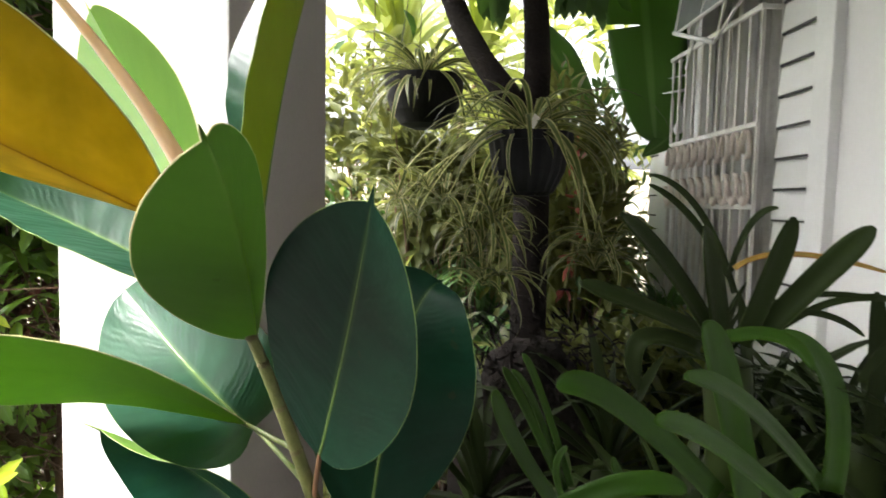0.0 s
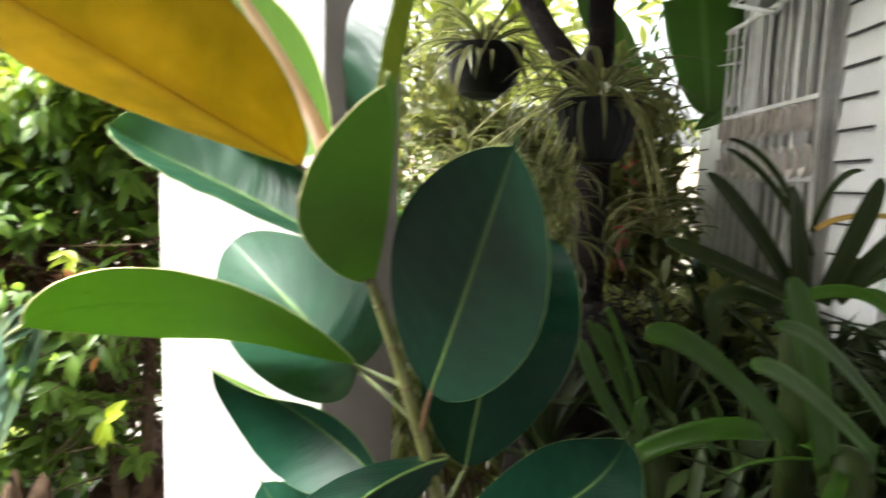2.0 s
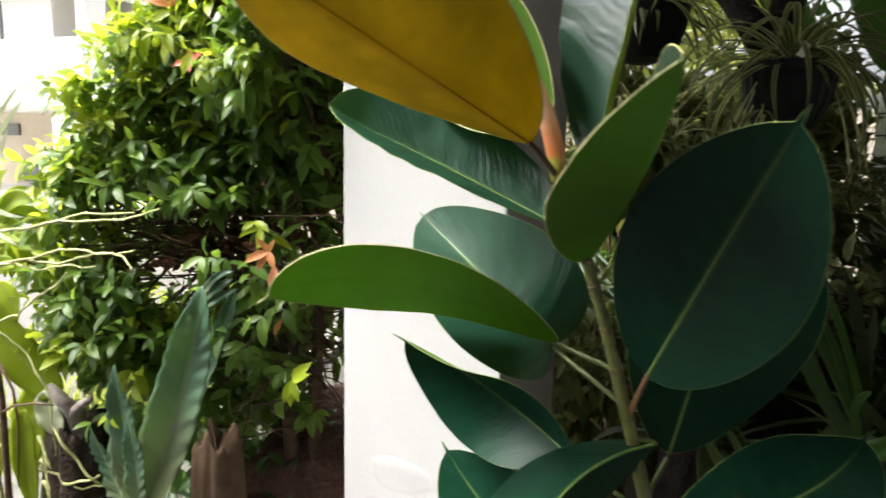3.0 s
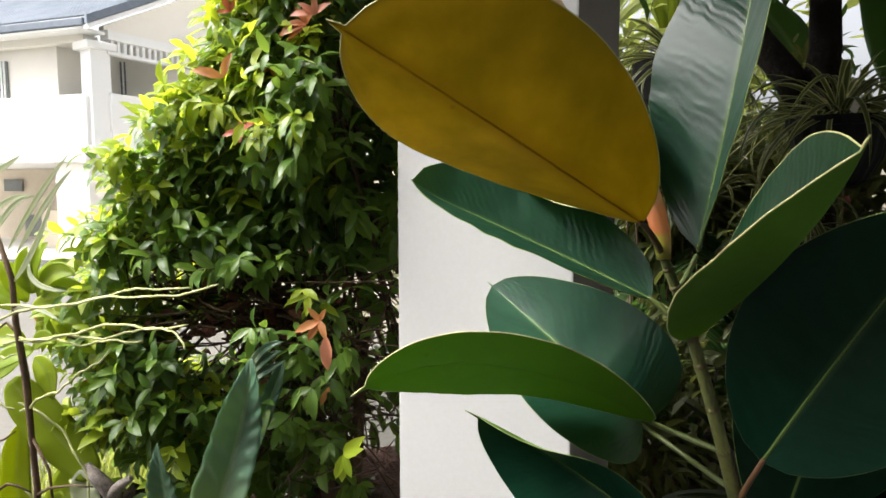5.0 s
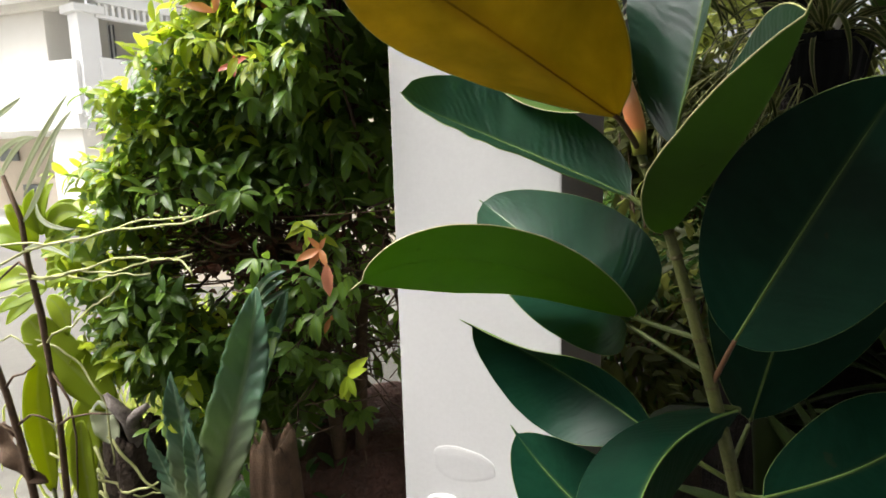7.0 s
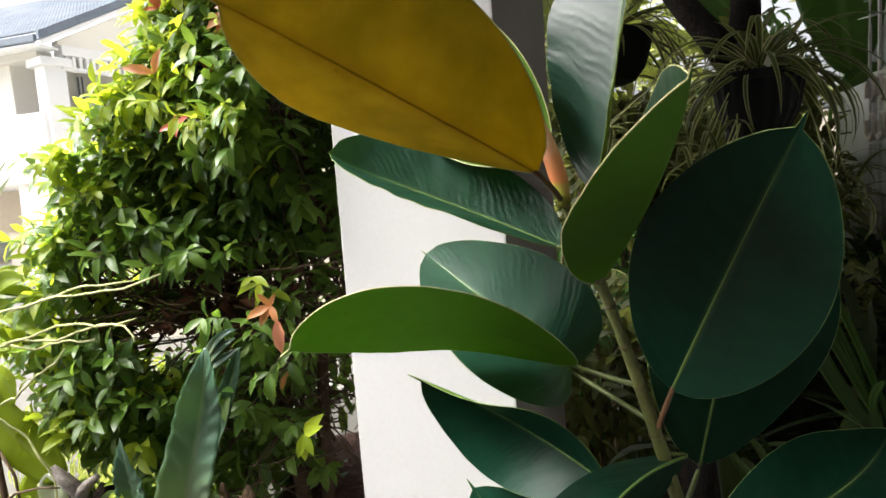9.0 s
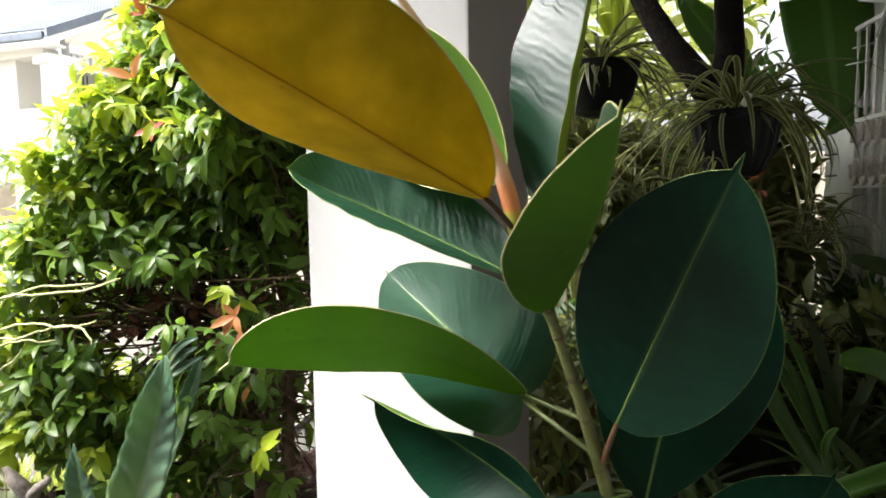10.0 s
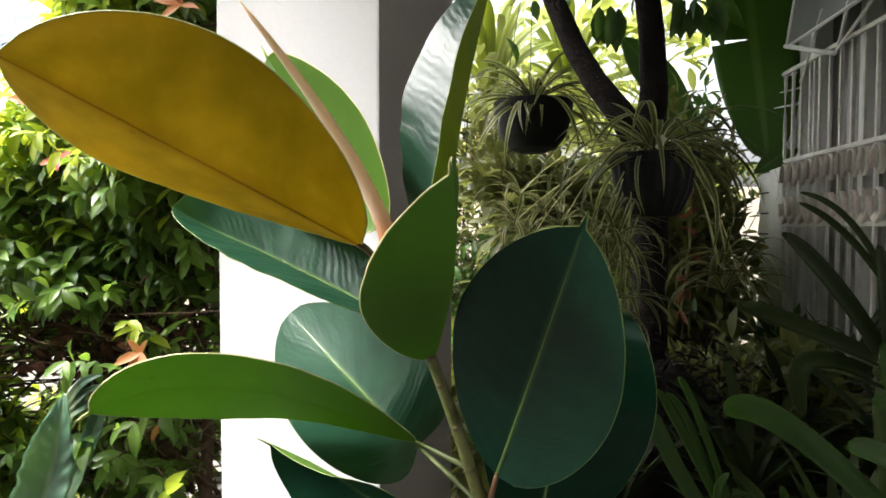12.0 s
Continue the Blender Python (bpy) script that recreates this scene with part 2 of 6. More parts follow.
M_BOUNCE = plain_material("pale bounce slab", (0.44, 0.43, 0.40), (0.54, 0.53, 0.50), 0.7, 0.85, 0.4, 0.01, fine=25.0)
M_SOIL = plain_material("dark garden soil", (0.018, 0.012, 0.008), (0.055, 0.034, 0.022), 9.0, 0.95, 1.0, 0.02)
M_REDSOIL = plain_material("dark red brown soil", (0.055, 0.028, 0.020), (0.13, 0.062, 0.044), 12.0, 0.95, 1.0, 0.02)
M_CLAY = plain_material("red brown clay", (0.10, 0.035, 0.022), (0.17, 0.065, 0.04), 9.0, 0.85, 0.8, 0.01)
M_POT = plain_material("black plastic pot", (0.004, 0.004, 0.0045), (0.009, 0.009, 0.010), 14.0, 0.65, 0.2, spec=0.22)
M_BARK = plain_material("dark tree bark", (0.008, 0.006, 0.006), (0.024, 0.018, 0.016), 18.0, 0.9, 1.0, 0.012, spec=0.15)
M_TWIG = plain_material("brown twig", (0.06, 0.035, 0.02), (0.13, 0.08, 0.045), 40.0, 0.85, 0.6)
M_ROOT = plain_material("pale aerial root", (0.33, 0.35, 0.12), (0.48, 0.48, 0.22), 40.0, 0.6, 0.3)
M_ROT = plain_material("rotten brown wood", (0.022, 0.016, 0.012), (0.080, 0.058, 0.042), 14.0, 0.9, 1.0, 0.012, spec=0.2)
M_STUB = plain_material("pale grey dead wood", (0.07, 0.055, 0.042), (0.34, 0.30, 0.27), 34.0, 0.8, 0.6)
M_WIRE = plain_material("thin wire", (0.05, 0.05, 0.05), (0.10, 0.10, 0.10), 40.0, 0.5)
M_TAG = plain_material("white paper tag", (0.62, 0.60, 0.55), (0.75, 0.73, 0.68), 30.0, 0.7)
M_HEDGE = foliage_material("shrub leaf", (0.036, 0.098, 0.016), (0.150, 0.255, 0.034), (0.34, 0.50, 0.05), amount=0.45, rib=(0.085, 0.16, 0.05), roughness=0.38, spec=0.45)
M_HEDGEBRIGHT = foliage_material("shrub young and sunlit leaf", (0.22, 0.33, 0.018), (0.40, 0.48, 0.035), (0.7, 0.8, 0.05), 0.55, rib=(0.30, 0.38, 0.08))
M_RED = foliage_material("red young leaf", (0.42, 0.07, 0.06), (0.62, 0.17, 0.10), (0.9, 0.25, 0.12), 0.45)
M_BRACT = foliage_material("dark red bract", (0.10, 0.018, 0.014), (0.22, 0.045, 0.03), (0.5, 0.12, 0.06), 0.3)
M_SALMON = foliage_material("salmon young leaf", (0.58, 0.22, 0.13), (0.66, 0.28, 0.17), (0.9, 0.4, 0.2), 0.4)
M_ORANGE = foliage_material("orange young leaf", (0.42, 0.14, 0.05), (0.60, 0.26, 0.10), (0.9, 0.4, 0.12), 0.45)
M_SPIDER = strap_material("spider plant leaf", (0.066, 0.092, 0.018), (0.37, 0.35, 0.16), 0.27, 0.5)
M_BROM = strap_material("bromeliad leaf", (0.016, 0.027, 0.006), (0.023, 0.037, 0.008), 0.42, 0.15, 0.45, 0.12)
M_BROMLIGHT = strap_material("bright bromeliad leaf", (0.026, 0.074, 0.005), (0.036, 0.092, 0.006), 0.42, 0.2, 0.36, 0.2)
M_BROMDRY = strap_material("yellowing leaf", (0.45, 0.30, 0.06), (0.50, 0.25, 0.05), 0.3, 0.3)
M_BANANA = foliage_material("banana leaf", (0.060, 0.135, 0.030), (0.08, 0.165, 0.038), (0.22, 0.40, 0.06), 0.45, 0.32, rib=(0.16, 0.26, 0.08))
M_FERN = foliage_material("birds nest fern leaf", (0.050, 0.120, 0.076), (0.088, 0.175, 0.110), (0.42, 0.58, 0.24), 0.42, 0.14, rib=(0.20, 0.30, 0.17), spec=0.6, veins=0.012, foot=(0.34, 0.38, 0.20))
M_BROAD = foliage_material("broad yellow green leaf", (0.20, 0.29, 0.018), (0.30, 0.37, 0.024), (0.6, 0.65, 0.04), 0.5, 0.6, rib=(0.30, 0.36, 0.08), spec=0.2)
M_ORCHID = foliage_material("orchid leaf", (0.55, 0.60, 0.40), (0.70, 0.73, 0.56), (0.7, 0.75, 0.4), 0.35, 0.4)
M_VARIEG = Nodes("yellow variegated leaf")
_blot = M_VARIEG.ramp(M_VARIEG.noise(38.0, 4.0), [(0.50, (0.46, 0.46, 0.09)), (0.56, (0.14, 0.26, 0.04)), (0.66, (0.06, 0.16, 0.03))])
M_VARIEG.color(_blot)
M_VARIEG.rough(0.4, 0.4)
M_VARIEG.translucent(0.35, _blot)
M_VARIEG = M_VARIEG.mat
# sunlit and shaded tones of garden leaf: the light is put into the colour
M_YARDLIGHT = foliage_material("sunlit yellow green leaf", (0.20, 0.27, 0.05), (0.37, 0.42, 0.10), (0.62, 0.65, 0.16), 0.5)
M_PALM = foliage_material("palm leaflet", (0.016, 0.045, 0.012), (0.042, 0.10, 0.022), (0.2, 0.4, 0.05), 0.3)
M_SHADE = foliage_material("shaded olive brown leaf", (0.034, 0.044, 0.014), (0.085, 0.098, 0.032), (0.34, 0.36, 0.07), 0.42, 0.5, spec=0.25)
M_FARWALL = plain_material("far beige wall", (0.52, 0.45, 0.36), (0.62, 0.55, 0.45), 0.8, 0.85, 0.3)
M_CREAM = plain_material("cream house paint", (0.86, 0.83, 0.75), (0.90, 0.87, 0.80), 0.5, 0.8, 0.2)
M_HOUSEWHITE = plain_material("white house paint", (0.86, 0.86, 0.84), (0.90, 0.90, 0.88), 0.5, 0.75, 0.2)
M_ROOF = plain_material("blue grey roof tile", (0.14, 0.17, 0.21), (0.22, 0.25, 0.30), 1.2, 0.6, 0.4)
M_DARKBLOCKER = plain_material("dark grey light blocker", (0.085, 0.082, 0.080), (0.125, 0.122, 0.12), 2.0, 0.7, 0.2)
M_NOBOUNCE = plain_material("dark anti-bounce slab", (0.010, 0.009, 0.008), (0.024, 0.021, 0.018), 3.0, 0.6, 0.2)
M_GLASSDARK = plain_material("dark window pane", (0.16, 0.17, 0.17), (0.24, 0.25, 0.25), 1.0, 0.15, 0.05)


# ---- building blocks ----
def mesh_part(name, verts, faces, mats, parent=None, label="", uvs=None, face_mats=None, smooth=True):
    """One mesh object; uvs are given vertex by vertex."""
    me = bpy.data.meshes.new(name)
    me.from_pydata([tuple(v) for v in verts], [], [tuple(f) for f in faces])
    for m in mats if isinstance(mats, (list, tuple)) else [mats]:
        me.materials.append(m)
    if uvs is not None:
        layer = me.uv_layers.new(name="UVMap")
        idx = np.empty(len(me.loops), dtype=np.int32)
        me.loops.foreach_get("vertex_index", idx)
        layer.data.foreach_set("uv", np.asarray(uvs, dtype=np.float32)[idx].ravel())
    if face_mats is not None:
        me.polygons.foreach_set("material_index", np.asarray(face_mats, dtype=np.int32))
    if smooth:
        me.polygons.foreach_set("use_smooth", np.ones(len(me.polygons), dtype=bool))
    me.update()
    ob = new(name, me)
    if parent is not None:
        ob.parent = parent
    if label:
        ob["label"] = label
    return ob


def empty(name, label, category, group="", kind=""):
    return tagged(new(name), label, category, group, kind)


def part(name, bm, material, parent=None, label="", smooth=False):
    me = bpy.data.meshes.new(name)
    bm.to_mesh(me)
    bm.free()
    me.materials.append(material)
    if smooth:
        me.polygons.foreach_set("use_smooth", np.ones(len(me.polygons), dtype=bool))
    ob = new(name, me)
    if parent is not None:
        ob.parent = parent
    if label:
        ob["label"] = label
    return ob


def box_bm(size, centre, bevel=0.004, turn=None, segments=2):
    bm = bmesh.new()
    bmesh.ops.create_cube(bm, size=1.0)
    bmesh.ops.scale(bm, vec=size, verts=bm.verts)
    if bevel:
        bmesh.ops.bevel(bm, geom=bm.edges[:], offset=bevel, segments=segments, affect="EDGES", profile=0.6)
    m = Matrix.Translation(centre) @ (turn if turn is not None else Matrix.Identity(4))
    bmesh.ops.transform(bm, matrix=m, verts=bm.verts)
    return bm


def box(name, size, centre, material, parent=None, label="", bevel=0.004, turn=None):
    return part(name, box_bm(size, centre, bevel, turn), material, parent, label)


def tube_arrays(points, radii, sides=8, caps=True):
    """Vertices, faces and UVs of a tapered tube along points."""
    pts = np.asarray(points, float)
    rad = np.broadcast_to(np.asarray(radii, float), (len(pts),))
    tan = np.gradient(pts, axis=0)
    tan /= np.linalg.norm(tan, axis=1)[:, None] + 1e-12
    ref = np.array([0.31, 0.17, 0.93])
    if abs(tan[0] @ ref) > 0.9:
        ref = np.array([0.95, 0.2, 0.1])
    n = np.cross(tan, ref)
    n /= np.linalg.norm(n, axis=1)[:, None]
    b = np.cross(tan, n)
    a = np.linspace(0, 2 * np.pi, sides, endpoint=False)
    ring = np.cos(a)[None, :, None] * n[:, None, :] + np.sin(a)[None, :, None] * b[:, None, :]
    v = (pts[:, None, :] + ring * rad[:, None, None]).reshape(-1, 3)
    f = []
    for i in range(len(pts) - 1):
        for j in range(sides):
            k = (j + 1) % sides
            f.append((i * sides + j, i * sides + k, (i + 1) * sides + k, (i + 1) * sides + j))
    if caps:
        f.append(tuple(range(sides))[::-1])
        f.append(tuple((len(pts) - 1) * sides + j for j in range(sides)))
    u = np.repeat(np.linspace(0, 1, len(pts)), sides)
    uv = np.stack([u, np.tile(np.linspace(0, 1, sides), len(pts))], -1)
    return v, f, uv


def tube(name, points, radii, material, parent=None, label="", sides=8):
    v, f, uv = tube_arrays(points, radii, sides)
    return mesh_part(name, v, f, material, parent, label, uv)


def tubes(name, paths, material, parent=None, label="", sides=5):
    """Several thin branches as one mesh."""
    vs, fs, us, k = [], [], [], 0
    for pts, rad in paths:
        v, f, u = tube_arrays(pts, rad, sides)
        vs.append(v), us.append(u)
        fs += [tuple(i + k for i in q) for q in f]
        k += len(v)
    return mesh_part(name, np.concatenate(vs), fs, material, parent, label, np.concatenate(us))


def arc(a, b, sag=(0, 0, 0), n=10):
    """A bent line from a to b, bowed by sag at its middle."""
    a, b, s = (np.asarray(q, float) for q in (a, b, sag))
    t = np.linspace(0, 1, n)[:, None]
    return a + (b - a) * t + s * 4 * t * (1 - t)


def unit(v):
    v = np.asarray(v, float)
    return v / (np.linalg.norm(v, axis=-1, keepdims=True) + 1e-12)


# a small leaf: eight corners, folded along its rib; x along, y across, z up
LEAF_V = np.array([(0, 0, 0), (0.12, 0.26, 0.04), (0.12, 0, 0), (0.12, -0.26, 0.04), (0.40, 0.50, 0.06), (0.40, 0, 0.0), (0.40, -0.50, 0.06), (0.74, 0.38, -0.02),
                   (0.74, 0, -0.08), (0.74, -0.38, -0.02), (1.0, 0, -0.22)])
LEAF_F = [(0, 2, 1), (0, 3, 2), (1, 2, 5, 4), (2, 3, 6, 5), (4, 5, 8, 7), (5, 6, 9, 8), (7, 8, 10), (8, 9, 10)]
LEAF_UV = np.array([(0, .5), (.12, 1), (.12, .5), (.12, 0), (.38, 1), (.38, .5), (.38, 0), (.7, 1), (.7, .5), (.7, 0), (1, .5)])


def leaf_cloud(name, base, along, up, length, width, material, parent=None, label="", template=None, mats=None, which=None):
    """Many leaves as one mesh: arrays of places, directions and sizes."""
    lv, lf, lu = template or (LEAF_V, LEAF_F, LEAF_UV)
    n = len(base)
    x = unit(along)
    y = unit(np.cross(up, x))
    z = np.cross(x, y)
    length, width = np.broadcast_to(length, (n,)), np.broadcast_to(width, (n,))
    v = (base[:, None, :] + x[:, None, :] * (lv[None, :, 0:1] * length[:, None, None]) + y[:, None, :] * (lv[None, :, 1:2] * width[:, None, None])
         + z[:, None, :] * (lv[None, :, 2:3] * length[:, None, None])).reshape(-1, 3)
    k = len(lv)
    f = [tuple(i + k * j for i in q) for j in range(n) for q in lf]
    fm = None if which is None else np.repeat(np.asarray(which), len(lf))
    return mesh_part(name, v, f, mats or material, parent, label, np.tile(lu, (n, 1)), fm)


def strap_template(bend, n=9, fold=0.25, point=0.55, root=0.75):
    """A long strap leaf of length 1 and half width 1, arching down by bend (radians), folded along its middle."""
    u = np.linspace(0, 1, n)
    ang = -bend * u ** 1.3
    du = 1.0 / (n - 1)
    x = np.concatenate([[0], np.cumsum(np.cos((ang[1:] + ang[:-1]) / 2) * du)])
    z = np.concatenate([[0], np.cumsum(np.sin((ang[1:] + ang[:-1]) / 2) * du)])
    w = (root + (1 - root) * np.sin(np.pi * np.minimum(u * 1.4, 1) / 2)) * (1 - np.maximum(u - point, 0) ** 1.6 / (1 - point) ** 1.6)
    return x, z, w, u, fold


def strap_mesh_arrays(bend, length, half, n=9, fold=0.25, point=0.55, root=0.75, wave=0.0):
    x, z, w, u, fold = strap_template(bend, n, fold, point, root)
    v, f, uv = [], [], []
    for i in range(n):
        h = w[i] * half
        yy = wave * math.sin(u[i] * 5.0) * length
        v += [(x[i] * length, h + yy, z[i] * length + fold * h), (x[i] * length, yy, z[i] * length), (x[i] * length, -h + yy, z[i] * length + fold * h)]
        uv += [(u[i], 1), (u[i], 0.5), (u[i], 0)]
    for i in range(n - 1):
        a = 3 * i
        f += [(a, a + 1, a + 4, a + 3), (a + 1, a + 2, a + 5, a + 4)]
    return v, f, uv


STRAPS = {}


def strap_mesh(kind, material, bend, length, half, **kw):
    """A strap leaf's mesh, shared by all leaves of the same kind."""
    if kind not in STRAPS:
        v, f, uv = strap_mesh_arrays(bend, length, half, **kw)
        ob = mesh_part("leaf", v, f, material, None, "", uv)
        STRAPS[kind] = ob.data
        bpy.data.objects.remove(ob)
    return STRAPS[kind]


def rosette(parent, origin, count, meshes, tilt=(20, 75), scale=(0.7, 1.1), seed=0, name="leaf", turn=(0, 360), label=""):
    """Strap leaves round a point, each one an object of its own on shared meshes."""
    r = random.Random(seed)
    for i in range(count):
        az = turn[0] + (turn[1] - turn[0]) * (i + r.uniform(-0.4, 0.4)) / count
        ob = new(name, meshes[r.randrange(len(meshes))])
        ob.parent = parent
        s = r.uniform(*scale)
        ob.matrix_basis = pose(*origin, r.uniform(-25, 25), -r.uniform(*tilt), az) @ Matrix.Diagonal((s, s, s, 1))
        if label:
            ob["label"] = label


# ---- ground, pillar, walls ----
def ground_sheet():
    n, r = 40, 300.0
    v, f = [], []
    s = np.sign(np.linspace(-1, 1, n)) * np.abs(np.linspace(-1, 1, n)) ** 3 * r
    for y in s:
        for x in s:
            v.append((x, y + 2, 0.0))
    for j in range(n - 1):
        for i in range(n - 1):
            a = j * n + i
            f.append((a, a + 1, a + n + 1, a + n))
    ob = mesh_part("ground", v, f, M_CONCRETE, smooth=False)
    return tagged(ob, "dark ground of a yard", "ground", kind="structure")


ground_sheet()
tagged(box("pavement", (22.0, 13.0, 0.05), (-12.7, 3.0, 0.02), M_PAVE), "grey concrete driveway", "pavement", kind="structure")
# pale slab added to bounce light up onto the house
tagged(box("road", (40.0, 6.0, 0.04), (-16.0, 13.6, 0.01), M_BOUNCE), "pale slab added to bounce light onto a house", "road", kind="structure")

P_L, P_M = np.array([-0.630, 1.043]), np.array([-0.320, 0.969])
P_DIR = unit(P_M - P_L)
P_BACK = np.array([-P_DIR[1], P_DIR[0]])
P_SIZE = float(np.linalg.norm(P_M - P_L))
P_DEEP = 0.36
P_TURN = Matrix.Rotation(math.atan2(P_DIR[1], P_DIR[0]), 4, "Z")
P_C = (P_L + P_M) / 2 + P_BACK * P_DEEP / 2


def pillar():
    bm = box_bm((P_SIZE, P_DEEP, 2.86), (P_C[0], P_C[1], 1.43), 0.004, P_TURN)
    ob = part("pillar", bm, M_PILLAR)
    # the side turned from the light gets a darker material as its shade
    ob.data.materials.append(M_PILLARSHADE)
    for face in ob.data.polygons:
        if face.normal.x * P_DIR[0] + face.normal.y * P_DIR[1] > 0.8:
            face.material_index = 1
    tagged(ob, "square porch pillar painted white, one side darkened for shade", "pillar", kind="structure")
    # blistered paint low on the front: a raised blister with a ragged rim, and a curled flake below it
    r = random.Random(4)
    front = (P_L + P_M) / 2 - P_DIR * 0.045
    for cx, cz, wide, high, lift, name, label in ((0.012, 0.762, 0.064, 0.036, 0.0016, "paint_blister", "blistered white paint"), (-0.026, 0.672, 0.036, 0.022, 0.005, "paint_flake", "curled flake of white paint")):
        bm = bmesh.new()
        ring = 40
        ragged = [1 + 0.08 * math.sin(i * 0.5 + cx * 60) + r.uniform(-0.03, 0.03) for i in range(ring)]
        layers = []
        for k, h in ((1.0, -0.0005), (0.98, 0.4), (0.85, 0.8), (0.5, 1.0)):
            c = front + P_DIR * cx
            layer = []
            for i in range(ring):
                a = 2 * math.pi * i / ring
                q = c + P_DIR * wide * k * ragged[i] * math.cos(a) - P_BACK * (lift * h * (1 + 0.5 * math.sin(a)) if h > 0 else h)
                layer.append(bm.verts.new((q[0], q[1], cz + high * k * ragged[i] * math.sin(a))))
            layers.append(layer)
        for lo, hi in zip(layers, layers[1:]):
            for i in range(ring):
                bm.faces.new((lo[i], lo[(i + 1) % ring], hi[(i + 1) % ring], hi[i]))
        bm.faces.new(layers[-1])
        bmesh.ops.recalc_face_normals(bm, faces=bm.faces[:])
        part(name, bm, M_PILLAR, ob, label)


pillar()

WX = 0.93
WALL_END = 2.74


def wall_east():
    wall = empty("wall_east", "pale grey white painted house wall", "wall", kind="structure")
    t = 0.14
    for y0, y1, z0, z1 in ((-3.2, 1.532, 0, 3.0), (1.532, 1.73, 0, 3.0), (2.40, WALL_END, 0, 3.0), (1.73, 2.40, 0, 0.95), (1.73, 2.40, 2.35, 3.0)):
        box("wall_panel", (t, y1 - y0, z1 - z0), (WX + t / 2 + (0.0 if y1 < 1.54 else 0.012), (y0 + y1) / 2, (z0 + z1) / 2), M_PAINT, wall, "", 0.0)
    box("wall_panel", (5.0, 0.14, 3.0), (WX + 2.52, WALL_END - 0.07, 1.5), M_PAINT, wall, "", 0.0)
    # corner board between the plain wall and the clapboards
    box("corner_board", (0.03, 0.075, 3.0), (WX - 0.012, 1.495, 1.5), M_TRIM, wall, "white corner board")
    box("corner_board", (0.03, 0.165, 3.0), (WX - 0.006, 2.503, 1.5), M_TRIM, wall, "white corner board")
    # clapboards on both sides of the window
    for y0, y1 in ((1.535, 1.727), (2.59, 2.735)):
        for i in range(28):
            z = 0.29 + 0.0838 * i
            bm = bmesh.new()
            w = y1 - y0
            pr = [(0.0, 0.0), (-0.012, 0.003), (-0.013, 0.010), (-0.006, 0.080), (0.0, 0.080)]
            ring = []
            for yy in (y0, y1):
                ring.append([bm.verts.new((WX + 0.010 + px, yy, z + pz)) for px, pz in pr])
            m = len(pr)
            for k in range(m):
                bm.faces.new((ring[0][k], ring[0][(k + 1) % m], ring[1][(k + 1) % m], ring[1][k]))
            bm.faces.new(ring[0][::-1])
            bm.faces.new(ring[1])
            bmesh.ops.recalc_face_normals(bm, faces=bm.faces[:])
            board = part("clapboard", bm, M_TRIM, wall)
            box("joint", (0.006, w * 0.86, 0.006), (WX - 0.006, (y0 + y1) / 2, z - 0.001), M_SEAL, board, "", 0.0)


wall_east()


def house_window():
    y0, y1, z0, z1 = 1.73, 2.40, 0.95, 2.35
    win = empty("window_1", "window with grey curtain behind glass", "window", kind="structure")
    for n, s, c in (("window_frame", (0.06, 0.04, z1 - z0), (WX + 0.07, y0 + 0.02, (z0 + z1) / 2)), ("window_frame", (0.06, 0.04, z1 - z0), (WX + 0.07, y1 - 0.02, (z0 + z1) / 2)),
                    ("window_frame", (0.06, y1 - y0 - 0.08, 0.04), (WX + 0.07, (y0 + y1) / 2, z1 - 0.02)), ("window_sill", (0.12, y1 - y0, 0.04), (WX + 0.05, (y0 + y1) / 2, z0 + 0.02)),
                    ("window_frame", (0.05, 0.03, z1 - z0 - 0.1), (WX + 0.07, (y0 + y1) / 2, (z0 + z1) / 2))):
        box(n, s, c, M_TRIM, win, "", 0.003)
    # pleated curtain
    n = 90
    v, f = [], []
    for i in range(n + 1):
        y = y0 + (y1 - y0) * i / n
        x = WX + 0.125 + 0.014 * math.sin(i * 0.85) + 0.006 * math.sin(i * 2.3)
        v += [(x, y, z0), (x, y, z1)]
    for i in range(n):
        f.append((2 * i, 2 * i + 2, 2 * i + 3, 2 * i + 1))
    mesh_part("curtain", v, f, M_CURTAIN, win, "grey pleated curtain")


house_window()


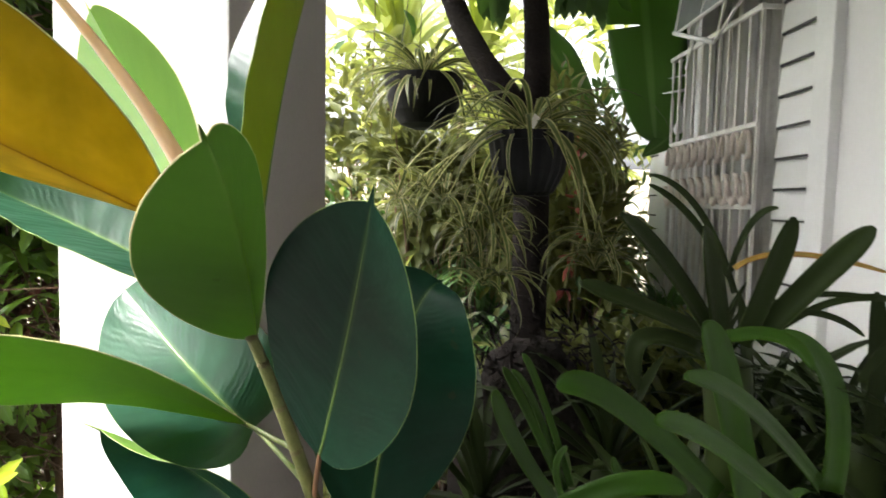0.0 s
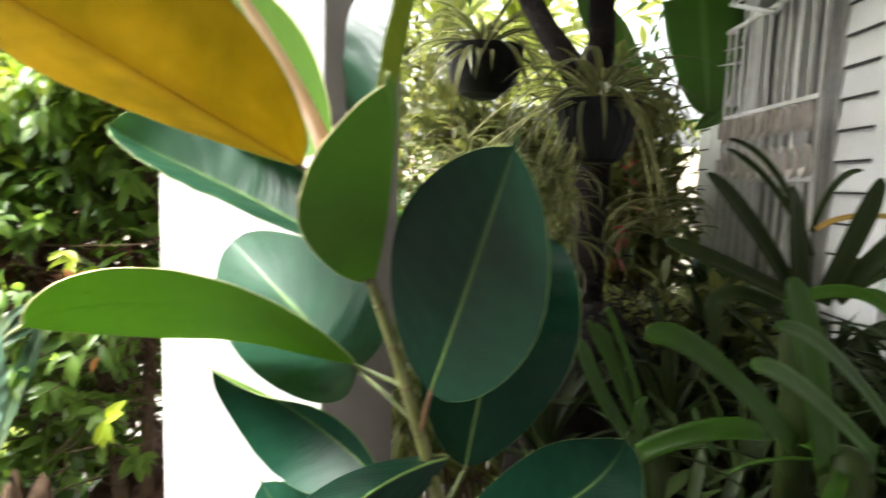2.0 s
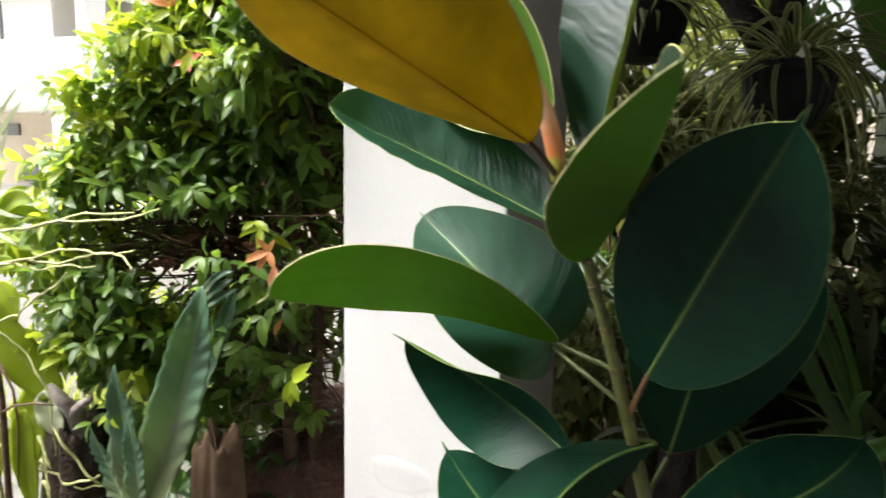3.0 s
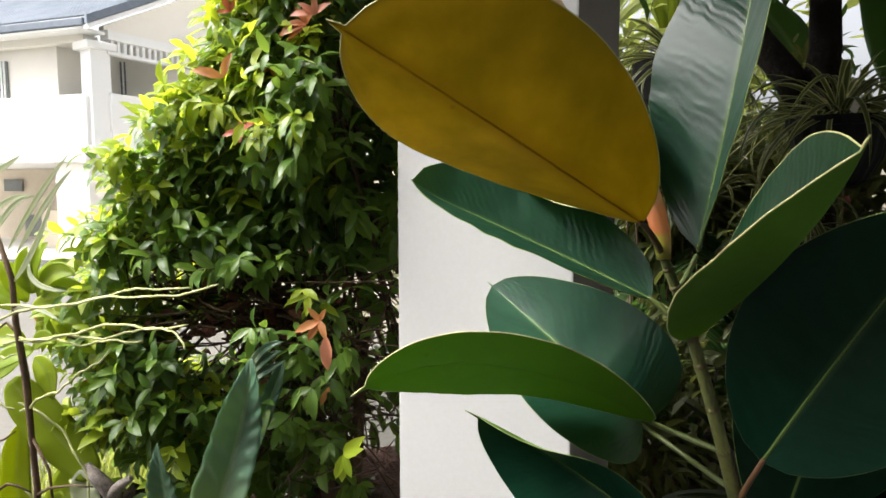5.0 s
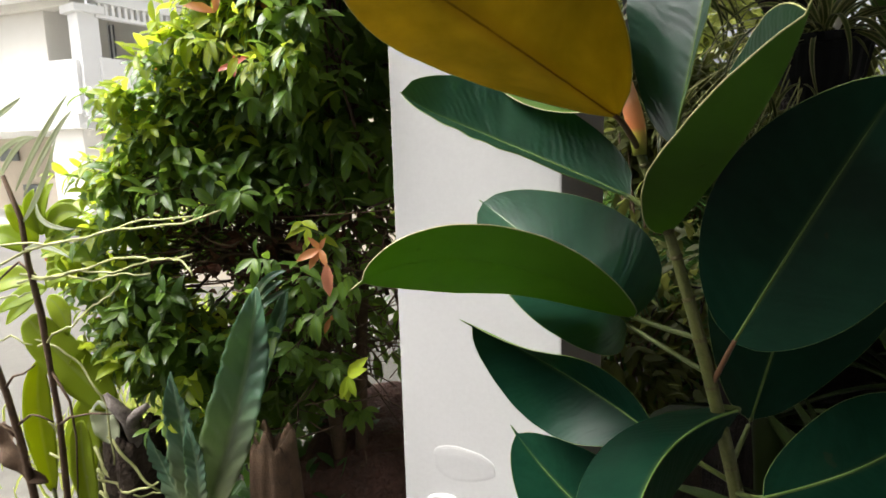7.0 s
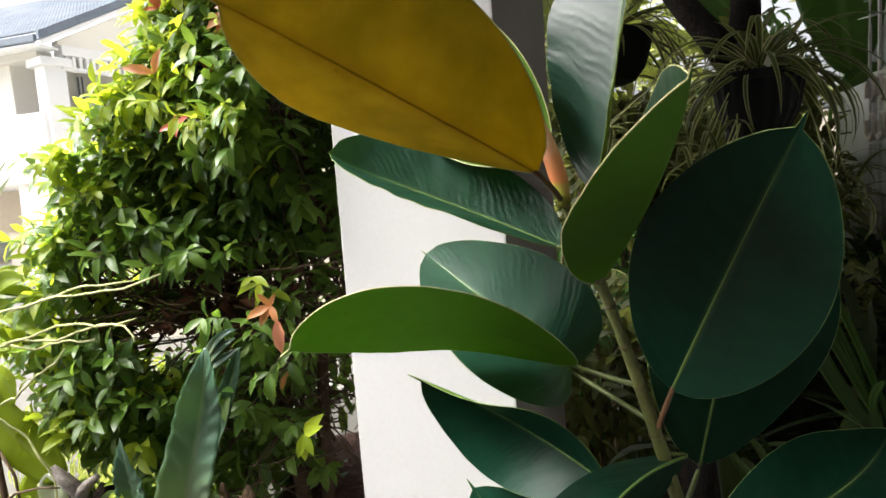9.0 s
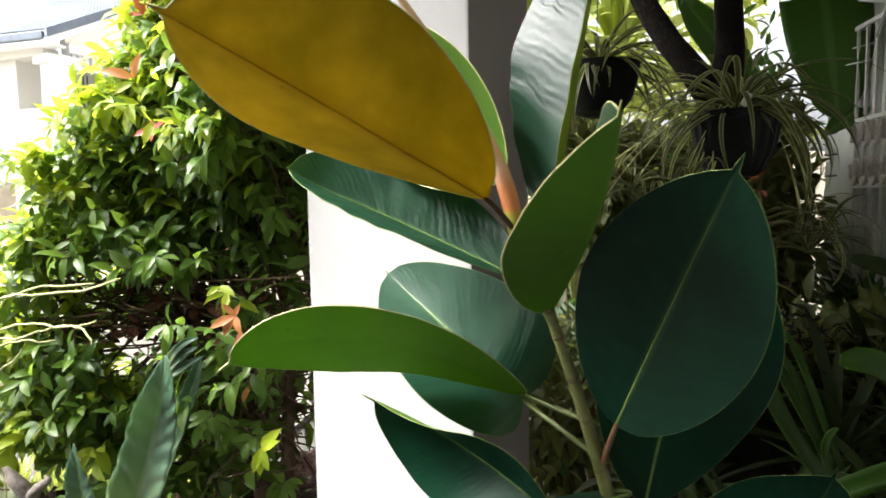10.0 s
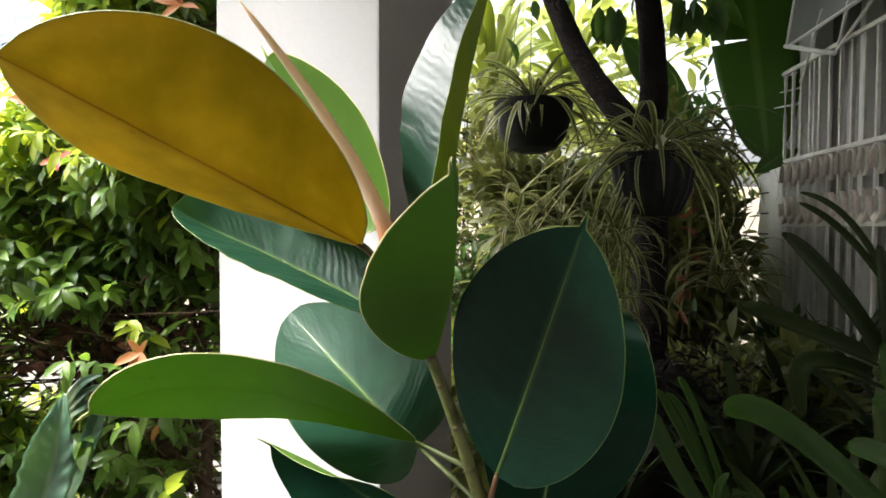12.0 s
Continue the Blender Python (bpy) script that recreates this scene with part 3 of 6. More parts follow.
def window_grille():
    g = empty("window_grille", "white painted iron window grille with scroll band", "grille")
    gx, y0, y1 = WX - 0.045, 1.745, 2.39
    bars = 11
    zt, zb = 1.965, 0.97
    for i in range(bars):
        y = y0 + (y1 - y0) * i / (bars - 1)
        box("bar", (0.010, 0.010, zt - zb), (gx, y, (zt + zb) / 2), M_GRILLE, g, "", 0.002)
    for z in (zt, zb, 1.645, 1.415):
        box("rail", (0.012, y1 - y0 + 0.02, 0.014), (gx - 0.004, (y0 + y1) / 2, z), M_GRILLE, g, "", 0.002)
    for y in (y0, y1):
        for z in (zt, zb):
            box("bracket", (0.05, 0.012, 0.012), (gx + 0.025, y, z), M_GRILLE, g, "", 0.002)
    # scrolls: flat iron bent into facing S curves
    step = (y1 - y0) / (bars - 1)
    for i in range(bars - 1):
        y = y0 + step * (i + 0.5)
        for z, s in ((1.585, 1), (1.475, -1)):
            a = np.linspace(-0.3, 4.6, 22)
            r = step * 0.46 * (1 - 0.08 * a)
            pts = np.stack([np.full_like(a, gx - 0.012), y + r * np.cos(a), z + s * 1.9 * r * np.sin(a)], -1)
            vv, ff = [], []
            for p in pts:
                vv += [(p[0] - 0.008, p[1], p[2]), (p[0] + 0.008, p[1], p[2])]
            for k in range(len(pts) - 1):
                ff.append((2 * k, 2 * k + 2, 2 * k + 3, 2 * k + 1))
            ob = mesh_part("scroll", vv, ff, M_SCROLL, g, "")
            so = ob.modifiers.new("thick", "SOLIDIFY")
            so.thickness = 0.004
        box("rosette", (0.014, 0.026, 0.026), (gx - 0.014, y, 1.432), M_SCROLL, g, "", 0.006, Matrix.Rotation(radians(45), 4, "X"))
    return g


window_grille()


def awning_sash():
    """The open top-hung sash over the grille with its white stay rods."""
    s = empty("awning_window", "open white framed awning window with stay rods", "window")
    a, b = np.array([WX - 0.02, 1.76, 2.36]), np.array([WX - 0.02, 2.34, 2.36])
    d = np.array([-0.045, 0, -0.312])
    for p, q in ((a, b), (a + d, b + d), (a, a + d), (b, b + d)):
        tube("frame", [p, q], 0.006, M_TRIM, s, "", 6)
    v = [a, b, b + d, a + d]
    v = np.array([*v, *[p + np.array([0.004, 0, 0.003]) for p in v]])
    mesh_part("pane", v, [(0, 1, 2, 3), (7, 6, 5, 4), (0, 4, 5, 1), (1, 5, 6, 2), (2, 6, 7, 3), (3, 7, 4, 0)], M_GLASSDARK, s, "grey glass pane", smooth=False)
    for p, q, w in (((0.86, 2.34, 2.052), (0.86, 1.995, 1.932), 0.008), ((0.86, 1.995, 1.932), (0.86, 1.78, 2.03), 0.005), ((0.87, 2.24, 1.90), (0.87, 2.10, 2.10), 0.004), ((0.87, 2.00, 1.94), (0.87, 1.92, 2.12), 0.005)):
        tube("stay", [p, q], w, M_TRIM, s, "white stay rod", 6)


awning_sash()


def porch():
    """A roof over the side passage that the pillar carries, a dark floor, and a plain wall behind the viewer, all added
    out of view to hold back light.
    """
    ob = part("ceiling", box_bm((4.01, 0.6, 0.14), (1.345, 1.60, 2.93), 0.0), M_BLOCKER)
    tagged(ob, "plain grey slab added out of view to block light", "ceiling", kind="structure")
    ob = part("blocker_north", box_bm((4.28, 1.4, 0.14), (1.21, 2.60, 2.93), 0.0), M_BLOCKER)
    tagged(ob, "plain grey slab added out of view to block light", "ceiling", kind="structure")
    ob = part("blocker_rear", box_bm((4.28, 2.70, 0.56), (1.21, -0.05, 2.72), 0.0), M_BLOCKER)
    tagged(ob, "plain grey slab added out of view to block light", "ceiling", kind="structure")
    ob = box("blocker_south", (5.15, 0.14, 2.86), (-1.425, -1.3, 1.43), M_DARKBLOCKER)
    tagged(ob, "plain grey wall added out of view to block light", "wall", kind="structure")
    # unseen dark slab, added so that little light bounces up at the leaves
    ob = box("floor", (5.2, 4.6, 0.06), (0.75, -1.35, 0.03), M_NOBOUNCE)
    tagged(ob, "dark slab added out of view to cut bounced light", "floor", kind="structure")


porch()


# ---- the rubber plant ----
# viewing point of the camera, from which each leaf's roll is set
VIEW_FROM = np.array([-0.2, 0.0, 1.38])
STEM = (np.array([-0.096, 0.720, 0.913]), np.array([-0.172, 0.681, 1.185]), np.array([-0.235, 0.640, 1.355]))


def quad(b, m, t, u):
    """A parabola through b, m and t, which m halves."""
    u = np.asarray(u, float)[:, None]
    c = 2 * m - (b + t) / 2
    return (1 - u) ** 2 * b + 2 * u * (1 - u) * c + u ** 2 * t


def rubber_leaf(plant, b, m, t, r0, r1, w, fold, curl, under, faces_under, node, petiole_mat, seed, tip_long=1.0, blunt=0.62, hook=0.0, young=False):
    """A thick leaf on a bent midrib: two skins, a pale margin, a raised midrib and its petiole.
    fold and curl lift the two halves; under: the underside's material; faces_under: the skin on the side of the normal is the underside.
    tip_long: length of the drip tip; blunt: how fast the blade narrows at its ends; hook: how far the end bends along the normal; young: a thinner, glossier blade."""
    b, m, t = (np.asarray(q, float) for q in (b, m, t))
    r = random.Random(seed)
    nu, nv = 36, 10
    u = np.concatenate([np.linspace(0, 1, nu), 1 + np.array([0.02, 0.045, 0.065]) * tip_long])
    uu = u[:, None]
    c1 = 2 * m - (b + t) / 2
    p = quad(b, m, t, u)
    tan = unit(2 * (1 - uu) * (c1 - b) + 2 * uu * (t - c1))
    ref = VIEW_FROM - p
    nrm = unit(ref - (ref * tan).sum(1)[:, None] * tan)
    side = np.cross(tan, nrm)
    a = r0 + (r1 - r0) * np.minimum(uu, 1)
    nrm2 = np.cos(a) * nrm + np.sin(a) * side
    side2 = np.cross(tan, nrm2)
    p = p + nrm2 * hook * np.clip((uu - 0.75) / 0.25, 0, 1.2) ** 2
    sh = np.sin(np.pi * np.clip(u, 0, 1) ** 0.92).clip(0) ** blunt
    tip = np.where(u > 0.93, 0.045 * np.clip((1 + 0.065 * tip_long - u) / 0.09, 0, 1), 0)
    sh = np.maximum(sh, np.maximum(tip, np.where(u < 0.05, 0.03, 0)))
    v = np.linspace(-1, 1, nv * 2 + 1)
    v = np.sign(v) * np.abs(v) ** 1.7
    ph = [r.uniform(0, 6.3) for _ in range(4)]
    grid = np.empty((len(u), len(v), 3))
    nn = np.empty_like(grid)
    for j, x in enumerate(v):
        h = w * sh * abs(x)
        lift = h * math.sin(fold) + w * sh * curl * x * x
        lift = lift + 0.0011 * abs(x) ** 1.5 * np.sin(u * (11 if x > 0 else 14) + ph[0 if x > 0 else 1]) * sh + 0.0003 * abs(x) * np.sin(u * 47 + ph[2] + x) * sh
        if young:
            lift = lift + 0.0010 * abs(x) ** 1.2 * np.sin(u * 31 - 5 * abs(x) + ph[3] + 2.2 * np.sin(u * 7 + ph[2])) * sh
        grid[:, j] = p + side2 * (h * math.cos(fold) * np.sign(x))[:, None] + nrm2 * lift[:, None]
        nn[:, j] = unit(nrm2 * math.cos(fold) - side2 * math.sin(fold) * np.sign(x)) if x else nrm2
    half = 0.0006
    k = len(v)
    front, back = (grid + nn * half).reshape(-1, 3), (grid - nn * half).reshape(-1, 3)
    n0 = len(front)
    verts = np.concatenate([front, back])
    uv1 = np.stack([np.repeat(u, k), np.tile((v + 1) / 2, len(u))], -1)
    f, fm = [], []
    i_front, i_back = (1, 0) if faces_under else (0, 1)
    for i in range(len(u) - 1):
        for j in range(k - 1):
            q = (i * k + j, i * k + j + 1, (i + 1) * k + j + 1, (i + 1) * k + j)
            f.append(q), fm.append(i_front)
            f.append(tuple(n0 + x for x in q[::-1])), fm.append(i_back)
    leaf = mesh_part("leaf", verts, f, [M_TOPGLOSS if young else ((M_TOPAMBER if under is M_AMBER else M_TOPTHIN) if faces_under else M_TOP), under], plant, "", np.concatenate([uv1, uv1]), fm)
    # pale rolled margin along both edges
    edge = np.concatenate([grid[:, 0], grid[::-1, -1]])
    keep = [0] + [i for i in range(1, len(edge)) if np.linalg.norm(edge[i] - edge[i - 1]) > 1e-4]
    ev, ef, eu = tube_arrays(edge[keep], 0.0008 if faces_under else 0.0005, 5)
    mesh_part("margin", ev, ef, M_MARGINPALE if faces_under else M_MARGIN, leaf, "pale leaf margin", eu)
    amber = under is M_AMBER
    mid = p[:-3]
    mv, mf, mu = tube_arrays(mid, np.linspace(0.0008 if amber else (0.0007 if faces_under else 0.0021), 0.0004, len(mid)), 8)
    mesh_part("midrib", mv, mf, M_RIBBROWN if amber else (M_RIBGREEN if faces_under else M_RIB), leaf, "brown midrib" if amber else "green midrib", mu)
    # petiole from the stem's node to the blade
    s = quad(*STEM, [node])[0]
    d = unit(tan[0])
    q = np.array([s, s + (b - s) * 0.35 - d * 0.004, b - d * 0.012, b + d * 0.004])
    tt = np.linspace(0, 1, 10)[:, None]
    pts = (1 - tt) ** 3 * q[0] + 3 * tt * (1 - tt) ** 2 * q[1] + 3 * tt ** 2 * (1 - tt) * q[2] + tt ** 3 * q[3]
    tube("petiole", pts, np.linspace(0.0036, 0.0027, 10), petiole_mat, plant, "")
    return leaf


def rubber_plant():
    plant = empty("rubber_plant", "tall rubber plant with large leathery green and amber leaves", "plant")
    u = np.linspace(0, 1, 26)
    pts = quad(*STEM, u)
    low = arc((-0.03, 0.76, 0.0), pts[0], (0.02, 0, 0), 10)[:-1]
    pts = np.concatenate([low, pts])
    rad = np.concatenate([np.linspace(0.0125, 0.0094, 9), np.linspace(0.0092, 0.0048, 26)])
    tube("stem", pts, rad, M_STEM, plant, "olive green stem", 12)
    for n in (0.06, 0.16, 0.25, 0.37, 0.48, 0.60, 0.68, 0.77, 0.85, 0.92):
        c = quad(*STEM, [n - 0.008, n, n + 0.008])
        tube("node", c, [0.0085 - 0.0034 * n, 0.0094 - 0.0036 * n, 0.0085 - 0.0034 * n], M_NODE, plant, "brown ringed node", 12)
    rubber_leaf(plant, (-0.259, 0.597, 1.384), (-0.390, 0.485, 1.469), (-0.490, 0.413, 1.531), -0.84, -0.45, 0.099, -0.31, -0.10, M_AMBER, True, 0.97, M_PETIOLERED, 0)
    rubber_leaf(plant, (-0.194, 0.676, 1.253), (-0.157, 0.515, 1.360), (-0.148, 0.410, 1.440), 1.41, 1.22, 0.082, -0.63, 0.01, M_UNDERDIM, True, 0.60, M_PETIOLE, 1)
    rubber_leaf(plant, (-0.122, 0.662, 1.130), (-0.081, 0.575, 1.281), (-0.051, 0.487, 1.403), -0.29, -0.11, 0.091, 0.15, 0.04, M_UNDER, False, 0.25, M_PETIOLERED, 2)
    rubber_leaf(plant, (-0.238, 0.681, 1.296), (-0.390, 0.708, 1.364), (-0.516, 0.694, 1.419), 0.80, 0.80, 0.075, 0.56, 0.03, M_UNDER, False, 0.68, M_PETIOLE, 3, 0.1, 0.5, 0.012, True)
    rubber_leaf(plant, (-0.226, 0.741, 1.135), (-0.395, 0.620, 1.229), (-0.526, 0.557, 1.217), -1.21, -0.88, 0.070, 0.06, -0.03, M_UNDER, True, 0.37, M_PETIOLE, 4)
    rubber_leaf(plant, (-0.230, 0.787, 1.114), (-0.296, 0.783, 1.177), (-0.439, 0.886, 1.273), 0.25, 0.02, 0.100, 0.39, 0.15, M_UNDER, False, 0.28, M_PETIOLE, 5, 0.35, young=True)
    rubber_leaf(plant, (-0.190, 0.770, 0.960), (-0.313, 0.854, 1.012), (-0.451, 0.837, 1.089), -0.44, -1.12, 0.089, 0.60, 0.04, M_UNDER, False, 0.02, M_PETIOLE, 6)
    rubber_leaf(plant, (-0.191, 0.677, 1.353), (-0.159, 0.673, 1.548), (-0.129, 0.728, 1.701), -1.22, -0.95, 0.094, 0.50, 0.01, M_OLIVE, False, 0.83, M_PETIOLE, 7, young=True)
    rubber_leaf(plant, (-0.243, 0.664, 1.407), (-0.343, 0.753, 1.506), (-0.444, 0.819, 1.637), -0.13, -0.61, 0.088, 0.36, 0.06, M_UNDER, True, 0.96, M_PETIOLE, 8)
    rubber_leaf(plant, (-0.077, 0.744, 1.003), (-0.039, 0.695, 1.230), (0.003, 0.709, 1.315), 0.34, -0.46, 0.099, 0.17, 0.04, M_UNDER, False, 0.06, M_PETIOLE, 9)
    rubber_leaf(plant, (-0.095, 0.617, 0.967), (0.049, 0.676, 0.998), (0.112, 0.684, 1.073), -0.16, 0.08, 0.069, 0.07, 0.01, M_UNDER, False, 0.0, M_PETIOLE, 10)
    rubber_leaf(plant, (-0.100, 0.711, 1.028), (-0.215, 0.585, 1.007), (-0.252, 0.446, 0.929), 0.19, -0.52, 0.076, -0.90, -0.10, M_UNDER, False, 0.20, M_PETIOLE, 11)
    rubber_leaf(plant, (-0.139, 0.776, 0.734), (-0.280, 0.819, 0.806), (-0.389, 0.872, 0.899), -0.02, -0.03, 0.082, 0.28, 0.0, M_UNDER, False, -0.3, M_PETIOLE, 12)
    s = quad(np.array([-0.232, 0.638, 1.345]), np.array([-0.266, 0.627, 1.458]), np.array([-0.361, 0.544, 1.614]), np.linspace(0, 1, 24))
    k = np.linspace(0, 1, 24)
    tube("bud_sheath", s, 0.0098 * (1 - k) ** 0.55 * (0.75 + 0.55 * np.sin(np.clip(k * 4, 0, 1) * 1.57)) * 0.85 + 0.0006, M_SHEATH, plant, "orange tapering bud sheath", 10)


rubber_plant()


# ---- the shrub beside the pillar ----
def shrub_left(z):
    """How far the shrub reaches to its left at a height."""
    return np.interp(z, [0.5, 0.70, 0.84, 0.95, 1.08, 1.22, 1.35, 1.46, 1.66, 1.84, 2.2], [-1.22, -1.28, -1.33, -1.36, -1.39, -1.38, -1.30, -1.25, -1.06, -0.95, -0.85])


GAP = ((-1.040, 1.096), (-1.544, 0.867))


def gap(x, y, z, r):
    """Where the shrub is open right through along the camera's line of sight, low behind its front twigs."""
    k = (y - 1.1) / 0.8
    return ((x - (GAP[0][0] + (GAP[1][0] - GAP[0][0]) * k)) / (1.5 * r)) ** 2 + ((z - (GAP[0][1] + (GAP[1][1] - GAP[0][1]) * k)) / r) ** 2 < 1


def shrub():
    sh = empty("shrub", "dense green garden shrub with red young leaves", "shrub")
    r = np.random.default_rng(11)
    tubes("trunk", [(arc((-0.92, 1.42, 0.0), (-0.95, 1.36, 1.0), (0.03, 0, 0)), np.linspace(0.026, 0.016, 10)), (arc((-0.86, 1.44, 0.0), (-0.80, 1.35, 1.1), (-0.02, 0, 0)), np.linspace(0.022, 0.013, 10)),
                    (arc((-0.97, 1.44, 0.0), (-1.15, 1.40, 1.1), (-0.02, 0, 0)), np.linspace(0.022, 0.012, 10))], M_TWIG, sh, "", 8)
    # shoots: origin on the outer shell, pointing out and up
    n = 2150
    z = r.uniform(0.62, 2.15, n)
    face = r.random(n)
    left = shrub_left(z)
    x = left + (-0.77 - left) * r.random(n)
    y = 1.13 + 0.06 * np.sin(x * 9 + z * 7) + 0.05 * np.sin(z * 13 + x * 3) + r.random(n) ** 2 * 0.22
    onleft = face < 0.26
    x = np.where(onleft, left + r.random(n) * 0.10, x)
    y = np.where(onleft, 1.12 + r.random(n) * 0.60, y) + np.interp(z, [0.6, 0.9, 1.08], [0.16, 0.12, 0.0]) * (x > -1.08)
    # the low front on the open side hangs furthest out
    low = (face > 0.80) & (face <= 0.94)
    z = np.where(low, r.uniform(0.70, 1.12, n), z)
    x = np.where(low, shrub_left(z) + 0.02 + r.random(n) * 0.23, x)
    y = np.where(low, 1.10 + r.random(n) * 0.14, y)
    top = face > 0.94
    z = np.where(top, 2.1 + 0.1 * r.random(n), z)
    hole = np.exp(-(((x + 1.09) / 0.17) ** 2 + ((z - 1.16) / 0.085) ** 2))
    hole = np.maximum(hole, 0.34 * np.exp(-(((x + 0.93) / 0.10) ** 2 + ((z - 1.12) / 0.08) ** 2)))
    keep = r.random(n) > hole * 2.6
    keep &= ~((z < 0.84) & (x < -1.14))
    keep &= ~((z < 0.82) & (x > -1.06) & (r.random(n) < 0.5))
    keep &= ~((z < 1.00) & (x > -1.02) & (r.random(n) < 0.62))
    keep &= ~((z < 1.22) & (x > -0.90) & (r.random(n) < 0.45))
    keep &= ~gap(x, y, z, 0.085)
    keep &= ~((z < 1.10) & (x > -1.15) & (r.random(n) < 0.25))
    x, y, z, onleft = x[keep], y[keep], z[keep], onleft[keep]
    n = len(x)
    out = np.stack([np.where(onleft, -0.9, -0.15) + r.normal(0, 0.45, n), np.where(onleft, -0.1, -0.75) + r.normal(0, 0.3, n), 0.35 + r.normal(0, 0.45, n)], -1)
    out = unit(out)
    org = np.stack([x, y, z], -1)
    sl = r.uniform(0.05, 0.11, n)
    twigs = [(np.array([o - d * 0.10, o, o + d * s]), [0.0022, 0.0016, 0.0008]) for o, d, s in zip(org[::2], out[::2], sl[::2])]
    core = np.array([-0.93, 1.45, 1.15])
    for i in range(0, n, 16):
        a = core + r.normal(0, 1, 3) * (0.12, 0.05, 0.25)
        twigs.append((arc(a, org[i], r.normal(0, 0.02, 3), 5), np.linspace(0.006, 0.002, 5)))
    for i in range(240):
        a = np.array([-1.06, 1.30, 1.15]) + r.normal(0, 1, 3) * (0.12, 0.07, 0.055)
        twigs.append((arc(a, a + r.normal(0, 1, 3) * (0.13, 0.05, 0.05), r.normal(0, 0.012, 3), 5), np.linspace(0.0028, 0.0012, 5)))
    for i in range(220):
        a = np.array([-0.87, 1.36, 0.92]) + r.normal(0, 1, 3) * (0.10, 0.07, 0.12)
        twigs.append((arc(a, a + r.normal(0, 1, 3) * (0.09, 0.05, 0.08), r.normal(0, 0.012, 3), 5), np.linspace(0.0026, 0.0012, 5)))
    tubes("branchwork", twigs, M_TWIG, sh, "thin brown branches", 4)["kind"] = "stuff"
    base, along, up, size, young = [], [], [], [], []
    for i in range(n):
        o, d = org[i], out[i]
        a1 = unit(np.cross(d, r.normal(0, 1, 3)))
        a2 = np.cross(d, a1)
        pairs = r.integers(4, 7)
        # more bright leaves at the left and top: sunlight put into their colour
        bright_shoot = r.random() < 0.05 + 0.75 * math.exp(-max(x[i] - float(shrub_left(z[i])), 0) / 0.13) + (0.22 if z[i] > 1.5 else 0.0)
        for k in range(pairs):
            p = o + d * sl[i] * (k / max(pairs - 1, 1))
            ax = a1 if k % 2 else a2
            for s in (-1, 1):
                base.append(p)
                along.append(unit(d * (0.5 + 0.6 * k / pairs) + ax * s + np.array([0, 0, -0.9 if x[i] > -0.92 else -0.5]) + r.normal(0, 0.26, 3)))
                up.append(unit(d * 0.7 + np.array([0, -0.2, 0.75]) + r.normal(0, 0.25, 3)))
                size.append(r.uniform(0.040, 0.066) * (0.75 if k == pairs - 1 else 1.0))
                young.append(1 if bright_shoot and k >= pairs - 3 else 0)
    base, along, up, size, young = (np.asarray(q) for q in (base, along, up, size, young))
    # inner leaves fill the body
    m = 5900
    zz = r.uniform(0.60, 2.1, m)
    xx = shrub_left(zz) + 0.05 + r.random(m) * (-0.74 - shrub_left(zz))
    inner = np.stack([xx, r.uniform(1.26, 1.75, m), zz], -1)
    inner = inner[((zz > 0.76) | (xx < -1.0)) & ~((xx > -0.90) & (zz < 1.25) & (r.random(m) < 0.7))]
    m = len(inner)
    hole = np.exp(-(((inner[:, 0] + 1.08) / 0.17) ** 2 + ((inner[:, 2] - 1.15) / 0.09) ** 2))
    inner = inner[(r.random(m) > hole * 1.4) & ~gap(inner[:, 0], inner[:, 1], inner[:, 2], 0.075)]
    m = len(inner)
    leaf_cloud("inner_foliage", inner, r.normal(0, 1, (m, 3)), r.normal(0, 1, (m, 3)) + (0, 0, 1), r.uniform(0.05, 0.085, m), r.uniform(0.022, 0.034, m), M_HEDGE, sh, "dark inner leaves")["kind"] = "stuff"
    k = 170
    dead = np.array([-1.06, 1.30, 1.14]) + r.normal(0, 1, (k, 3)) * (0.13, 0.07, 0.06)
    leaf_cloud("dry_leaves", dead, r.normal(0, 1, (k, 3)), r.normal(0, 1, (k, 3)), r.uniform(0.03, 0.055, k), 0.02, M_CLAY, sh, "dry brown leaves caught among twigs")["kind"] = "stuff"
    # the foremost leaves one by one, the rest as one crown
    front = np.argsort(base[:, 1] + 0.10 * r.random(len(base)) + np.where(base[:, 2] > 1.85, 9, 0))[:280]
    mask = np.zeros(len(base), bool)
    mask[front] = True
    rest = ~mask
    leaf_cloud("crown", base[rest], along[rest], up[rest], size[rest], size[rest] * r.uniform(0.34, 0.44, rest.sum()), None, sh, "many small glossy leaves", mats=[M_HEDGE, M_HEDGEBRIGHT], which=young[rest])["kind"] = "stuff"
    shared = []
    for mat in (M_HEDGE, M_HEDGEBRIGHT):
        ob = mesh_part("leaf", LEAF_V * (1, 0.39, 1), LEAF_F, mat, None, "", LEAF_UV)
        shared.append(ob.data)
        bpy.data.objects.remove(ob)
    for i in front:
        ob = new("leaf", shared[young[i]])
        ob.parent = sh
        xa = unit(along[i])
        ya = unit(np.cross(up[i], xa))
        za = np.cross(xa, ya)
        mm = Matrix.Identity(4)
        for row in range(3):
            mm[row][0], mm[row][1], mm[row][2], mm[row][3] = xa[row] * size[i], ya[row] * size[i], za[row] * size[i], base[i][row]
        ob.matrix_basis = mm
    # red and orange flushes of new leaves
    def flush(place, mat, *leaves):
        """Young leaves at one place; each leaf: its way across, its way up and its length."""
        for dx, dz, l in leaves:
            d = np.array([dx, -0.35, dz]) + r.normal(0, 0.08, 3)
